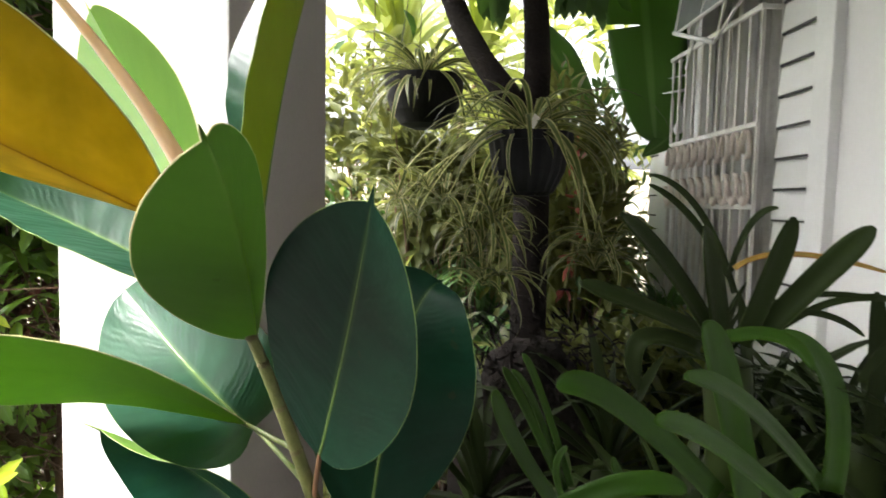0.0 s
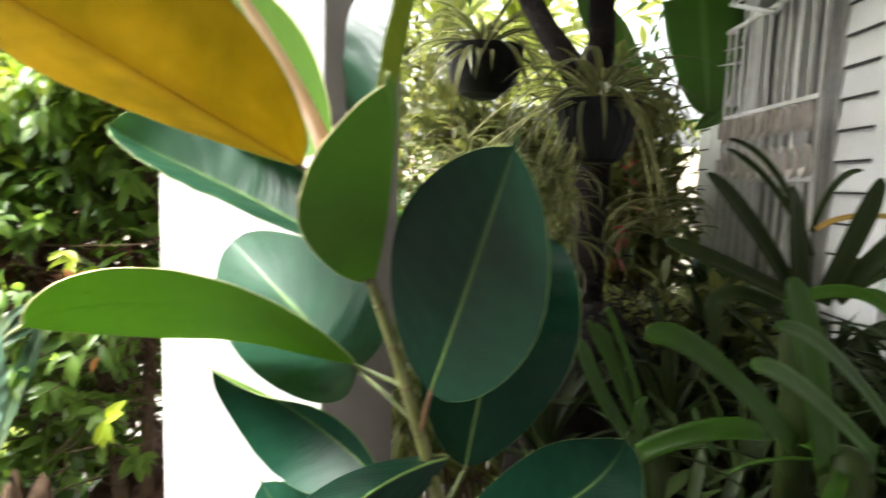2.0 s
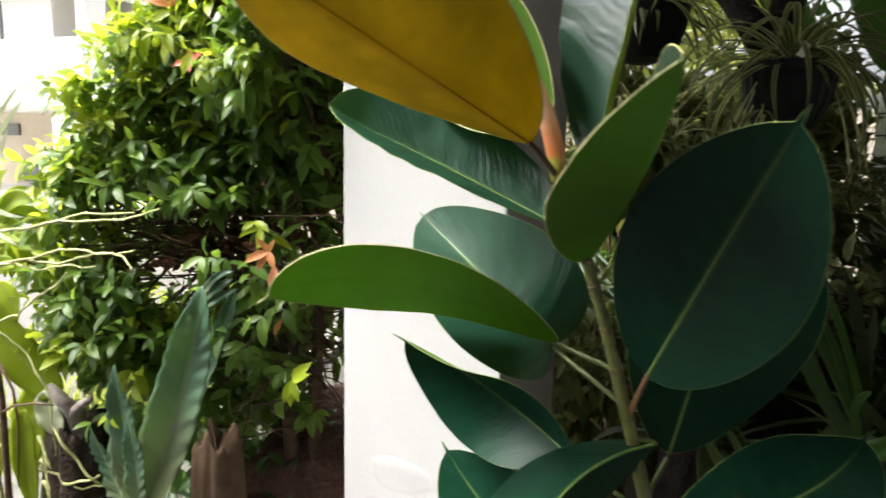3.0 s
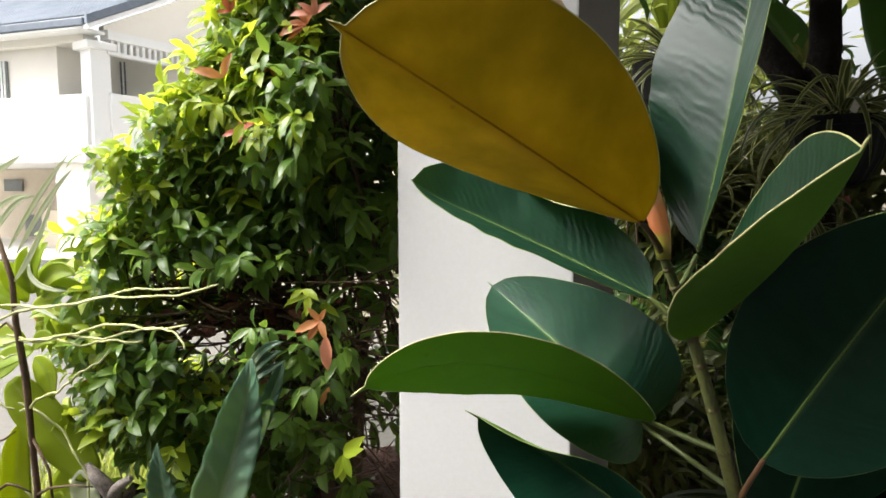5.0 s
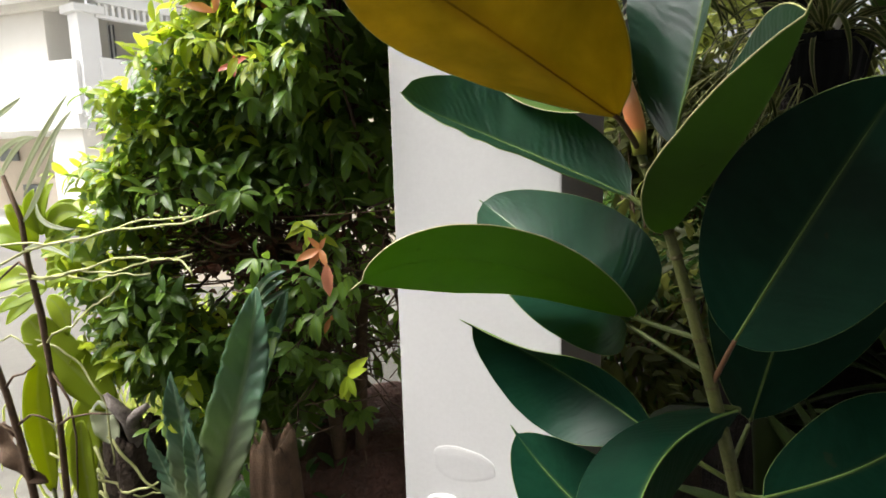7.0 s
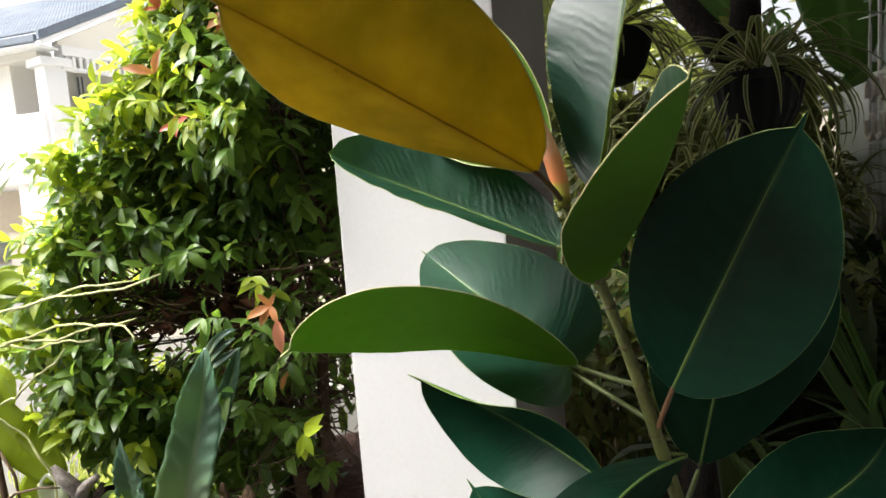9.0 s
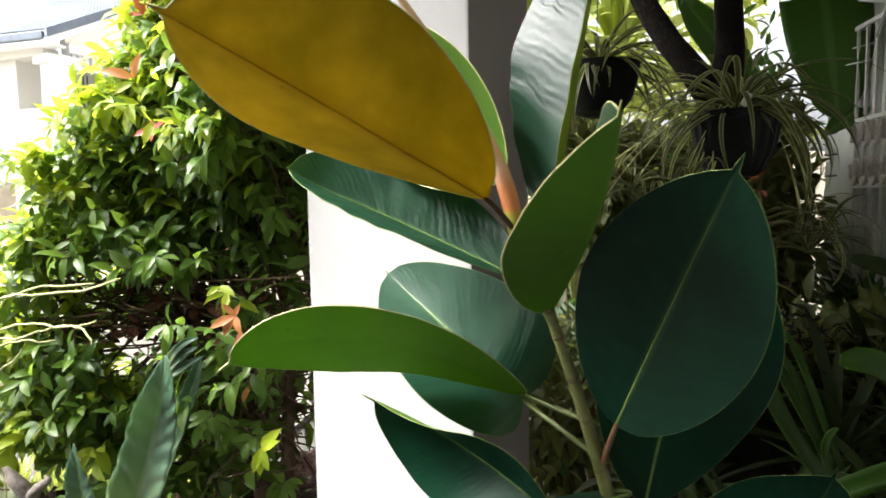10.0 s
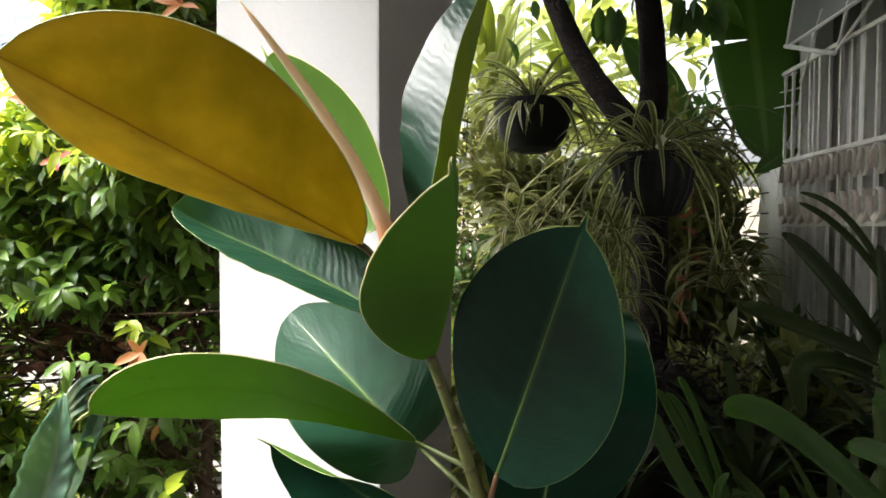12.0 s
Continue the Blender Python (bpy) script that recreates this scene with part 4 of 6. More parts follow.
            leaf_cloud("young_leaf", np.array([place]), d[None], np.array([[0.2, -0.9, 0.4]]), l, l * 0.36, mat, sh, {M_RED: "red young leaf", M_HEDGEBRIGHT: "yellow green young leaf"}.get(mat, "orange young leaf"))

    flush((-0.925, 1.03, 1.525), M_RED, (0.85, 0.45, 0.036), (0.2, 0.5, 0.022), (-0.95, -0.1, 0.036), (0.15, -0.4, 0.026), (-0.4, -0.5, 0.022))
    flush((-0.957, 1.03, 1.622), M_ORANGE, (-0.85, 0.4, 0.058), (0.5, 0.8, 0.05))
    flush((-0.785, 1.05, 1.172), M_ORANGE, (-0.9, -0.4, 0.052), (-0.6, -0.8, 0.046), (0.4, -0.6, 0.04), (-0.3, 0.4, 0.034), (0.2, 0.5, 0.03))
    flush((-0.770, 1.04, 1.146), M_SALMON, (0.03, -1.0, 0.066))
    flush((-0.8, 1.05, 1.715), M_ORANGE, (-0.95, -0.15, 0.058), (-0.7, -0.4, 0.046), (-0.2, 0.5, 0.034), (0.5, 0.2, 0.036), (-0.8, 0.15, 0.04))
    flush((-0.89, 1.08, 1.645), M_ORANGE, (-0.2, 0.7, 0.036), (0.5, -0.4, 0.034), (-0.6, -0.3, 0.03))
    flush((-1.17, 1.14, 1.54), M_ORANGE, (0.3, 0.6, 0.03), (-0.6, 0.1, 0.035))
    flush((-1.335, 1.13, 0.985), M_ORANGE, (-0.5, 0.2, 0.05), (0.5, -0.3, 0.045), (0.1, 0.7, 0.04), (-0.3, -0.6, 0.04))
    flush((-0.775, 1.03, 1.725), M_SALMON, (-0.9, 0.1, 0.046), (-0.6, 0.5, 0.036), (0.6, 0.6, 0.036), (0.1, 0.8, 0.034))
    flush((-0.70, 1.05, 1.80), M_ORANGE, (-0.8, 0.2, 0.05), (0.3, 0.7, 0.05), (-0.4, -0.5, 0.045), (0.7, -0.1, 0.04))
    flush((-0.98, 1.1, 1.76), M_RED, (-0.3, 0.8, 0.04), (0.4, 0.6, 0.035), (-0.8, 0.2, 0.03))
    flush((-1.0, 1.12, 0.97), M_RED, (0.3, -0.5, 0.045), (-0.5, -0.2, 0.04), (0.1, 0.6, 0.034))
    flush((-0.82, 1.16, 1.0), M_ORANGE, (-0.3, -0.6, 0.035), (0.5, 0.2, 0.03))
    flush((-1.43, 1.08, 1.13), M_ORANGE, (0.2, 0.7, 0.03), (-0.4, 0.3, 0.025))
    flush((-0.742, 1.05, 0.915), M_HEDGEBRIGHT, (0.75, 0.65, 0.066), (0.7, 0.3, 0.06), (0.05, -1.0, 0.055), (0.45, -0.8, 0.046), (-0.25, -0.9, 0.05))


shrub()


# ---- plants at the foot of the shrub ----
def big_leaf(name, b, m, t, half, material, parent, roll=0.0, fold=0.25, wave=0.0, label="", n=18, up=(0, -0.6, 0.8), tears=(), blunt=0.7, furrow=0.0):
    """A broad leaf on a bent rib, waved along its edges; furrow: the depth of its slanting cross folds."""
    b, m, t = (np.asarray(q, float) for q in (b, m, t))
    u = np.linspace(0, 1, n)
    p = quad(b, m, t, u)
    tan = unit(np.gradient(p, axis=0))
    nr = np.asarray(up, float)
    nr = unit(nr - (nr * tan).sum(1)[:, None] * tan)
    sd = np.cross(tan, nr)
    nr, sd = nr * math.cos(roll) + sd * math.sin(roll), sd * math.cos(roll) - nr * math.sin(roll)
    sh = np.sin(np.pi * np.clip(u, 0.01, 0.995) ** 0.85) ** blunt
    v, uv, f = [], [], []
    cols = 13 if tears or furrow else 9
    for i in range(n):
        for j in range(cols):
            x = -1 + 2 * j / (cols - 1)
            h = half * sh[i] * abs(x)
            lift = h * fold + wave * half * abs(x) * math.sin(u[i] * 16 + (0 if x > 0 else 2))
            lift += furrow * half * abs(x) ** 0.7 * sh[i] * math.sin(75 * (u[i] - 0.09 * abs(x)) + 2.0 * math.sin(9 * u[i] + x))
            slip = sum(math.copysign(g, u[i] - c) * max(abs(x) - x0, 0) / (1 - x0) * math.exp(-abs(u[i] - c) / 0.05) for c, s, x0, g in tears if s * x > 0)
            v.append(p[i] + sd[i] * h * np.sign(x) + nr[i] * lift + tan[i] * slip)
            uv.append((u[i], j / (cols - 1)))
    for i in range(n - 1):
        for j in range(cols - 1):
            xm = -1 + (2 * j + 1) / (cols - 1)
            if any(u[i] <= c < u[i + 1] and s * xm > x0 for c, s, x0, g in tears):
                continue
            a = i * cols + j
            f.append((a, a + 1, a + cols + 1, a + cols))
    ob = mesh_part(name, v, f, material, parent, label, uv)
    so = ob.modifiers.new("thick", "SOLIDIFY")
    so.thickness = 0.0008
    return ob


def orchid():
    o = empty("orchid", "climbing orchid with strap leaves and pale aerial roots", "orchid")
    stem = [(-1.43, 1.02, 0.0), (-1.398, 1.0, 0.60), (-1.391, 1.0, 0.807), (-1.397, 1.0, 0.92), (-1.402, 1.0, 1.042), (-1.417, 1.0, 1.15), (-1.42, 1.0, 1.24), (-1.45, 1.0, 1.33)]
    tube("stem", stem, [0.009, 0.0075, 0.0065, 0.006, 0.0075, 0.006, 0.0055, 0.0045], M_TWIG, o, "brown woody stem")
    tube("stem", [(-1.54, 0.98, 1.02), (-1.514, 0.98, 0.933), (-1.495, 0.98, 0.852), (-1.477, 0.98, 0.746), (-1.46, 0.99, 0.5), (-1.45, 1.0, 0.0)], [0.005, 0.0065, 0.0075, 0.0085, 0.009, 0.009], M_TWIG, o, "brown woody stem")
    for twig in (((-1.394, 1.0, 0.79), (-1.343, 0.98, 0.82), (-1.287, 0.98, 0.832), (-1.239, 0.98, 0.833)), ((-1.396, 1.0, 0.915), (-1.349, 0.99, 0.852), (-1.344, 0.99, 0.77), (-1.37, 1.0, 0.62)),
                 ((-1.500, 0.98, 0.875), (-1.474, 0.98, 0.904), (-1.445, 0.98, 0.912), (-1.414, 0.98, 0.932)), ((-1.485, 0.98, 0.79), (-1.442, 0.98, 0.819), (-1.420, 0.98, 0.818), (-1.395, 0.99, 0.80)),
                 ((-1.480, 0.98, 0.76), (-1.52, 0.97, 0.80), (-1.545, 0.97, 0.79), (-1.58, 0.97, 0.83)), ((-1.404, 1.0, 1.12), (-1.44, 1.0, 1.15), (-1.47, 1.0, 1.13), (-1.51, 1.0, 1.10))):
        tube("twig", twig, [0.0032, 0.0028, 0.0024, 0.0014], M_TWIG, o, "thin bare twig", 6)
    def root(a, b, s):
        pts = arc(a, b, s, 20)
        k = np.arange(20)
        pts = pts + np.stack([np.zeros(20), 0.004 * np.sin(k * 1.1), 0.0045 * np.sin(k * 0.8 + a[2] * 30) + 0.002 * np.sin(k * 2.1)], -1)
        tube("aerial_root", pts, np.linspace(0.0027, 0.0017, 20), M_ROOT, o, "pale aerial root", 6)

    def strap(b, m, t):
        big_leaf("leaf", b, m, t, 0.0055, M_ORCHID, o, 0.1, 0.25, 0.0, "narrow strap leaf", 12, (0.2, -1.0, 0.1))

    def side_leaf(b, m, t, h):
        big_leaf("side_leaf", b, m, t, h * 1.2, M_HEDGEBRIGHT, o, 0.1, 0.2, 0.05, "yellow green side leaf", 12, (0.1, -0.9, 0.45))

    big_leaf("dry_leaf", (-1.535, 1.0, 0.79), (-1.50, 0.99, 0.72), (-1.435, 0.99, 0.655), 0.030, M_TWIG, o, 0.2, 0.5, 0.25, "brown curled dry leaf", 16, (0.1, -1.0, 0.3))
    root((-1.62, 1.0, 1.175), (-0.86, 0.83, 1.268), (0, 0, -0.012))
    root((-1.62, 1.0, 1.1), (-0.93, 0.86, 1.26), (0, 0, 0.02))
    root((-1.45, 1.0, 1.1), (-0.95, 0.87, 1.155), (0.1, 0, 0.045))
    root((-1.44, 1.0, 1.12), (-0.98, 0.92, 1.185), (0, 0, -0.012))
    root((-1.42, 1.0, 0.97), (-1.16, 0.95, 1.12), (0, 0, -0.01))
    root((-1.6, 1.0, 1.02), (-1.4, 1.0, 1.09), (0, 0, 0.01))
    root((-1.46, 1.02, 0.98), (-1.27, 1.0, 0.7), (0.06, 0, 0.05))
    root((-1.42, 1.0, 0.8), (-1.26, 1.05, 0.62), (-0.02, 0, -0.03))
    root((-1.43, 1.0, 0.72), (-1.17, 1.05, 0.64), (0.05, 0, -0.05))
    root((-1.44, 1.0, 1.12), (-1.1, 0.96, 1.14), (0, 0, -0.008))
    root((-1.6, 1.0, 0.93), (-1.44, 1.0, 0.97), (0, 0, 0.03))
    strap((-1.425, 1.0, 1.298), (-1.344, 1.0, 1.406), (-1.273, 1.0, 1.484))
    strap((-1.405, 1.0, 1.290), (-1.328, 1.0, 1.392), (-1.268, 1.0, 1.454))
    strap((-1.496, 1.0, 1.325), (-1.427, 1.0, 1.391), (-1.353, 1.0, 1.404))
    strap((-1.467, 1.0, 1.313), (-1.410, 1.0, 1.382), (-1.364, 1.0, 1.402))
    strap((-1.419, 1.0, 1.231), (-1.362, 1.0, 1.304), (-1.313, 1.0, 1.400))
    strap((-1.485, 1.0, 1.430), (-1.426, 1.0, 1.459), (-1.382, 1.0, 1.484))
    strap((-1.500, 1.0, 1.209), (-1.481, 1.0, 1.269), (-1.454, 1.0, 1.325))
    strap((-1.377, 1.0, 1.271), (-1.360, 1.0, 1.232), (-1.291, 1.0, 1.219))
    strap((-1.54, 1.0, 1.18), (-1.5, 0.98, 1.28), (-1.41, 0.96, 1.345))
    strap((-1.44, 1.0, 1.16), (-1.37, 0.99, 1.185), (-1.29, 0.98, 1.16))
    side_leaf((-1.41, 1.03, 1.085), (-1.46, 1.02, 1.072), (-1.525, 1.01, 1.035), 0.019)
    side_leaf((-1.41, 1.03, 1.09), (-1.375, 1.02, 1.115), (-1.335, 1.01, 1.11), 0.015)
    side_leaf((-1.44, 1.06, 1.2), (-1.42, 1.05, 1.26), (-1.37, 1.04, 1.31), 0.02)
    side_leaf((-1.42, 1.06, 1.2), (-1.37, 1.05, 1.245), (-1.31, 1.04, 1.245), 0.02)
    side_leaf((-1.47, 1.06, 1.16), (-1.52, 1.05, 1.2), (-1.57, 1.04, 1.19), 0.022)
    side_leaf((-1.45, 1.06, 1.18), (-1.47, 1.05, 1.235), (-1.5, 1.04, 1.265), 0.02)
    side_leaf((-1.43, 1.06, 1.12), (-1.39, 1.05, 1.15), (-1.4, 1.04, 1.08), 0.02)
    side_leaf((-1.43, 1.06, 1.12), (-1.35, 1.05, 1.16), (-1.3, 1.04, 1.13), 0.018)
    side_leaf((-1.46, 1.06, 1.1), (-1.53, 1.05, 1.1), (-1.6, 1.04, 1.06), 0.024)
    side_leaf((-1.43, 1.07, 1.19), (-1.39, 1.06, 1.24), (-1.33, 1.05, 1.275), 0.02)
    side_leaf((-1.43, 1.07, 1.18), (-1.36, 1.06, 1.215), (-1.29, 1.05, 1.205), 0.019)
    side_leaf((-1.43, 1.06, 1.2), (-1.44, 1.05, 1.25), (-1.42, 1.04, 1.3), 0.018)
    side_leaf((-1.45, 1.07, 1.16), (-1.4, 1.06, 1.175), (-1.35, 1.05, 1.155), 0.018)
    side_leaf((-1.44, 1.06, 1.06), (-1.4, 1.05, 1.03), (-1.38, 1.04, 0.98), 0.02)
    side_leaf((-1.45, 1.06, 1.08), (-1.49, 1.05, 1.05), (-1.54, 1.04, 1.0), 0.02)
    return o


orchid()


def broad_plant():
    o = empty("broad_leaf_plant", "low plant with broad wavy yellow green leaves", "plant")
    face = (0.25, -0.95, 0.2)
    big_leaf("leaf", (-1.290, 1.04, 0.825), (-1.388, 1.03, 0.932), (-1.470, 1.03, 1.020), 0.046, M_BROAD, o, 0.1, 0.12, 0.05, "", 24, face, blunt=0.30)
    big_leaf("leaf", (-1.430, 1.08, 0.60), (-1.375, 1.06, 0.765), (-1.298, 1.05, 0.848), 0.046, M_BROAD, o, -0.1, 0.15, 0.06, "", 24, face, blunt=0.45)
    big_leaf("leaf", (-1.515, 1.08, 0.58), (-1.505, 1.06, 0.79), (-1.480, 1.06, 0.915), 0.031, M_BROAD, o, 0.25, 0.35, 0.08, "", 24, face, blunt=0.55)
    big_leaf("leaf", (-1.355, 1.02, 0.56), (-1.343, 1.00, 0.72), (-1.335, 1.00, 0.805), 0.030, M_BROAD, o, -0.1, 0.25, 0.06, "", 20, face, blunt=0.5)
    big_leaf("leaf", (-1.280, 1.03, 0.745), (-1.304, 1.03, 0.790), (-1.313, 1.03, 0.838), 0.026, M_ORCHID, o, 0.1, 0.3, 0.10, "bleached pale leaf", 16, face, blunt=0.5)
    tube("stem", [(-1.44, 1.12, 0.0), (-1.42, 1.10, 0.45), (-1.36, 1.07, 0.70), (-1.292, 1.045, 0.828)], [0.011, 0.009, 0.006, 0.004], M_STEM, o)
    tube("stem", [(-1.44, 1.12, 0.0), (-1.44, 1.10, 0.4), (-1.430, 1.08, 0.605)], [0.010, 0.008, 0.005], M_STEM, o)
    tube("stem", [(-1.50, 1.12, 0.0), (-1.515, 1.10, 0.3), (-1.515, 1.08, 0.585)], [0.010, 0.008, 0.005], M_STEM, o)
    tube("stem", [(-1.40, 1.10, 0.0), (-1.38, 1.06, 0.3), (-1.355, 1.02, 0.565)], [0.010, 0.008, 0.005], M_STEM, o)
    tube("stem", [(-1.38, 1.06, 0.30), (-1.30, 1.04, 0.55), (-1.280, 1.03, 0.748)], [0.008, 0.006, 0.004], M_STEM, o)


broad_plant()


def birds_nest():
    o = empty("birds_nest_fern", "birds nest fern with long wavy glossy leaves", "fern")
    c = (-1.10, 1.03, 0.54)
    for m, t, h, roll, fold in (((-0.952, 1.00, 0.885), (-0.902, 1.00, 1.105), 0.051, 0.55, 0.50), ((-1.105, 1.02, 0.76), (-1.108, 1.00, 0.925), 0.036, 0.30, 0.35), ((-1.060, 0.99, 0.70), (-1.068, 0.98, 0.83), 0.026, 0.35, 0.3),
                                ((-0.935, 1.07, 0.93), (-0.872, 1.07, 1.085), 0.020, 0.4, 0.3), ((-1.165, 1.04, 0.66), (-1.195, 1.02, 0.78), 0.03, 0.0, 0.22)):
        big_leaf("leaf", c, m, t, h, M_FERN, o, roll, fold, 0.13, "glossy wavy fern leaf", 72, (-0.3, -0.9, 0.30), furrow=0.10)
    for t in ((-0.855, 1.04, 1.13), (-0.865, 1.05, 1.11), (-0.860, 1.06, 1.09)):
        big_leaf("leaf", (-0.945, 1.05, 1.04), (-0.905, 1.04, t[2] - 0.025), t, 0.009, M_FERN, o, 0.2, 0.3, 0.05, "narrow fern frond", 14, (-0.3, -0.9, 0.30))
    tube("stalk", [(-1.085, 1.04, 0.54), (-0.99, 1.06, 0.85), (-0.944, 1.05, 1.042)], [0.004, 0.003, 0.002], M_STEM, o)
    tube("root_ball", [(-1.09, 1.06, 0.0), (-1.09, 1.06, 0.25), (-1.085, 1.05, 0.52)], [0.08, 0.09, 0.035], M_BARK, o, "brown fibrous root ball", 12)


birds_nest()


def lathe(profile, sides=28):
    """Vertices and faces of a turned shape from radius and height pairs."""
    v, f = [], []
    for r, z in profile:
        for j in range(sides):
            a = 2 * math.pi * j / sides
            v.append((r * math.cos(a), r * math.sin(a), z))
    for i in range(len(profile) - 1):
        for j in range(sides):
            k = (j + 1) % sides
            f.append((i * sides + j, i * sides + k, (i + 1) * sides + k, (i + 1) * sides + j))
    f.append(tuple(range(sides))[::-1])
    f.append(tuple((len(profile) - 1) * sides + j for j in range(sides)))
    return np.array(v), f


def rotten_log():
    g = empty("rotten_log", "dark brown rotting log wound with pale orchid roots", "log")
    v, f = lathe([(0.085, 0.0), (0.074, 0.3), (0.066, 0.55), (0.060, 0.70), (0.056, 0.755), (0.044, 0.765), (0.02, 0.74), (0.0, 0.73)], 40)
    a = np.arctan2(v[:, 1], v[:, 0])
    v[:, :2] *= (1 + 0.07 * np.sin(a * 6 + v[:, 2] * 4) + 0.05 * np.sin(a * 13 + 2))[:, None]
    v[:, 2] += np.where(v[:, 2] > 0.72, 0.016 * np.sin(a * 2 + 1) + 0.010 * np.sin(a * 7), 0)
    mesh_part("trunk", v + (-1.278, 1.08, 0.0), f, M_ROT, g)
    tube("branch_stub", [(-1.290, 1.02, 0.855), (-1.266, 1.02, 0.832), (-1.243, 1.03, 0.800), (-1.250, 1.06, 0.73)], [0.009, 0.014, 0.017, 0.019], M_STUB, g, "pale grey broken branch stub", 9)
    tube("branch_stub", [(-1.186, 1.02, 0.838), (-1.213, 1.02, 0.818), (-1.240, 1.03, 0.792)], [0.007, 0.011, 0.015], M_STUB, g, "pale grey broken branch stub", 9)
    for z0, z1, s in ((0.72, 0.66, -0.05), (0.66, 0.58, -0.04), (0.61, 0.60, -0.03), (0.80, 0.63, 0.02)):
        p = arc((-1.358, 1.05, z0), (-1.188, 1.03, z1), (0, -0.02, s), 16)
        k = np.arange(16)
        p = p + np.stack([0 * k, 0.004 * np.sin(k * 1.3), 0.004 * np.sin(k * 0.9 + z0 * 40)], -1)
        tube("root", p, np.linspace(0.0042, 0.0026, 16), M_ROOT, g, "pale winding root", 6)


rotten_log()


def stump():
    s = empty("tree_stump", "old brown weathered tree stump", "stump")
    v, f = lathe([(0.085, 0.0), (0.070, 0.25), (0.060, 0.5), (0.052, 0.66), (0.047, 0.73), (0.040, 0.745), (0.022, 0.72), (0.0, 0.70)], 40)
    a = np.arctan2(v[:, 1], v[:, 0])
    v[:, :2] *= (1 + 0.10 * np.sin(a * 5)[:, None] + 0.06 * np.sin(a * 11 + 1)[:, None])
    v[:, 2] += np.where(v[:, 2] > 0.7, 0.022 * np.sin(a * 3) + 0.012 * np.sin(a * 8 + 1), 0)
    mesh_part("trunk", v + (-0.945, 1.10, 0.0), f, M_TWIG, s)


stump()


def bed(name, x0, x1, y0, y1, z, material, label):
    """A mound of earth: steep rounded sides and a lumpy top."""
    nx, ny = 44, 44
    v, f = [], []
    for j in range(ny):
        for i in range(nx):
            a, b = 2 * i / (nx - 1) - 1, 2 * j / (ny - 1) - 1
            rim = (1 - abs(a) ** 8) * (1 - abs(b) ** 8)
            x, y = x0 + (x1 - x0) * i / (nx - 1), y0 + (y1 - y0) * j / (ny - 1)
            lump = 0.035 * noise.noise((x * 9, y * 9, z)) + 0.016 * noise.noise((x * 31, y * 31, z))
            v.append((x, y, (z + lump) * rim))
    for j in range(ny - 1):
        for i in range(nx - 1):
            k = j * nx + i
            f.append((k, k + 1, k + nx + 1, k + nx))
    return tagged(mesh_part(name, v, f, material), label, "soil", kind="structure")


bed("ground_bed_west", -1.08, -0.66, 1.24, 1.95, 0.60, M_REDSOIL, "red brown garden soil bed under a shrub")
bed("ground_bed_east", 0.02, 0.925, 0.62, 2.55, 0.62, M_SOIL, "dark damp soil of a garden bed")


def low_plants():
    p = empty("low_plant", "low dark green plants in shade under a shrub", "plant")
    r = np.random.default_rng(29)
    n = 620
    q = np.array((-1.16, 1.42, 0.0)) + np.stack([r.normal(0, 0.16, n), r.normal(0, 0.10, n), r.uniform(0.05, 0.62, n)], -1)
    foot = q * (0.7, 0.7, 0.0) + np.array((-1.16, 1.42, 0.0)) * (0.3, 0.3, 0)
    tubes("stalks", [(np.array([a, (a + b) / 2 + (0.01, 0, 0), b]), [0.003, 0.002, 0.0012]) for a, b in zip(foot[::9], q[::9])], M_TWIG, p, "", 4)["kind"] = "stuff"
    leaf_cloud("leaves", q, r.normal(0, 0.8, (n, 3)) + (0, -0.4, 0), r.normal(0, 0.4, (n, 3)) + (0, -0.2, 1), r.uniform(0.05, 0.085, n), r.uniform(0.02, 0.032, n), M_PALM, p)["kind"] = "stuff"


low_plants()


def grass():
    r = np.random.default_rng(23)
    n = 1050
    p = np.array((-2.25, 2.35, 0.045)) + r.normal(0, 1, (n, 3)) * (0.26, 0.22, 0.0)
    ob = leaf_cloud("grass", p, r.normal(0, 0.3, (n, 3)) + (0, 0, 1), r.normal(0, 0.5, (n, 3)) + (0, -1, 0), r.uniform(0.08, 0.20, n), 0.007, M_YARDLIGHT)
    tagged(ob, "tufts of bright green grass on a driveway", "grass", kind="stuff")


grass()


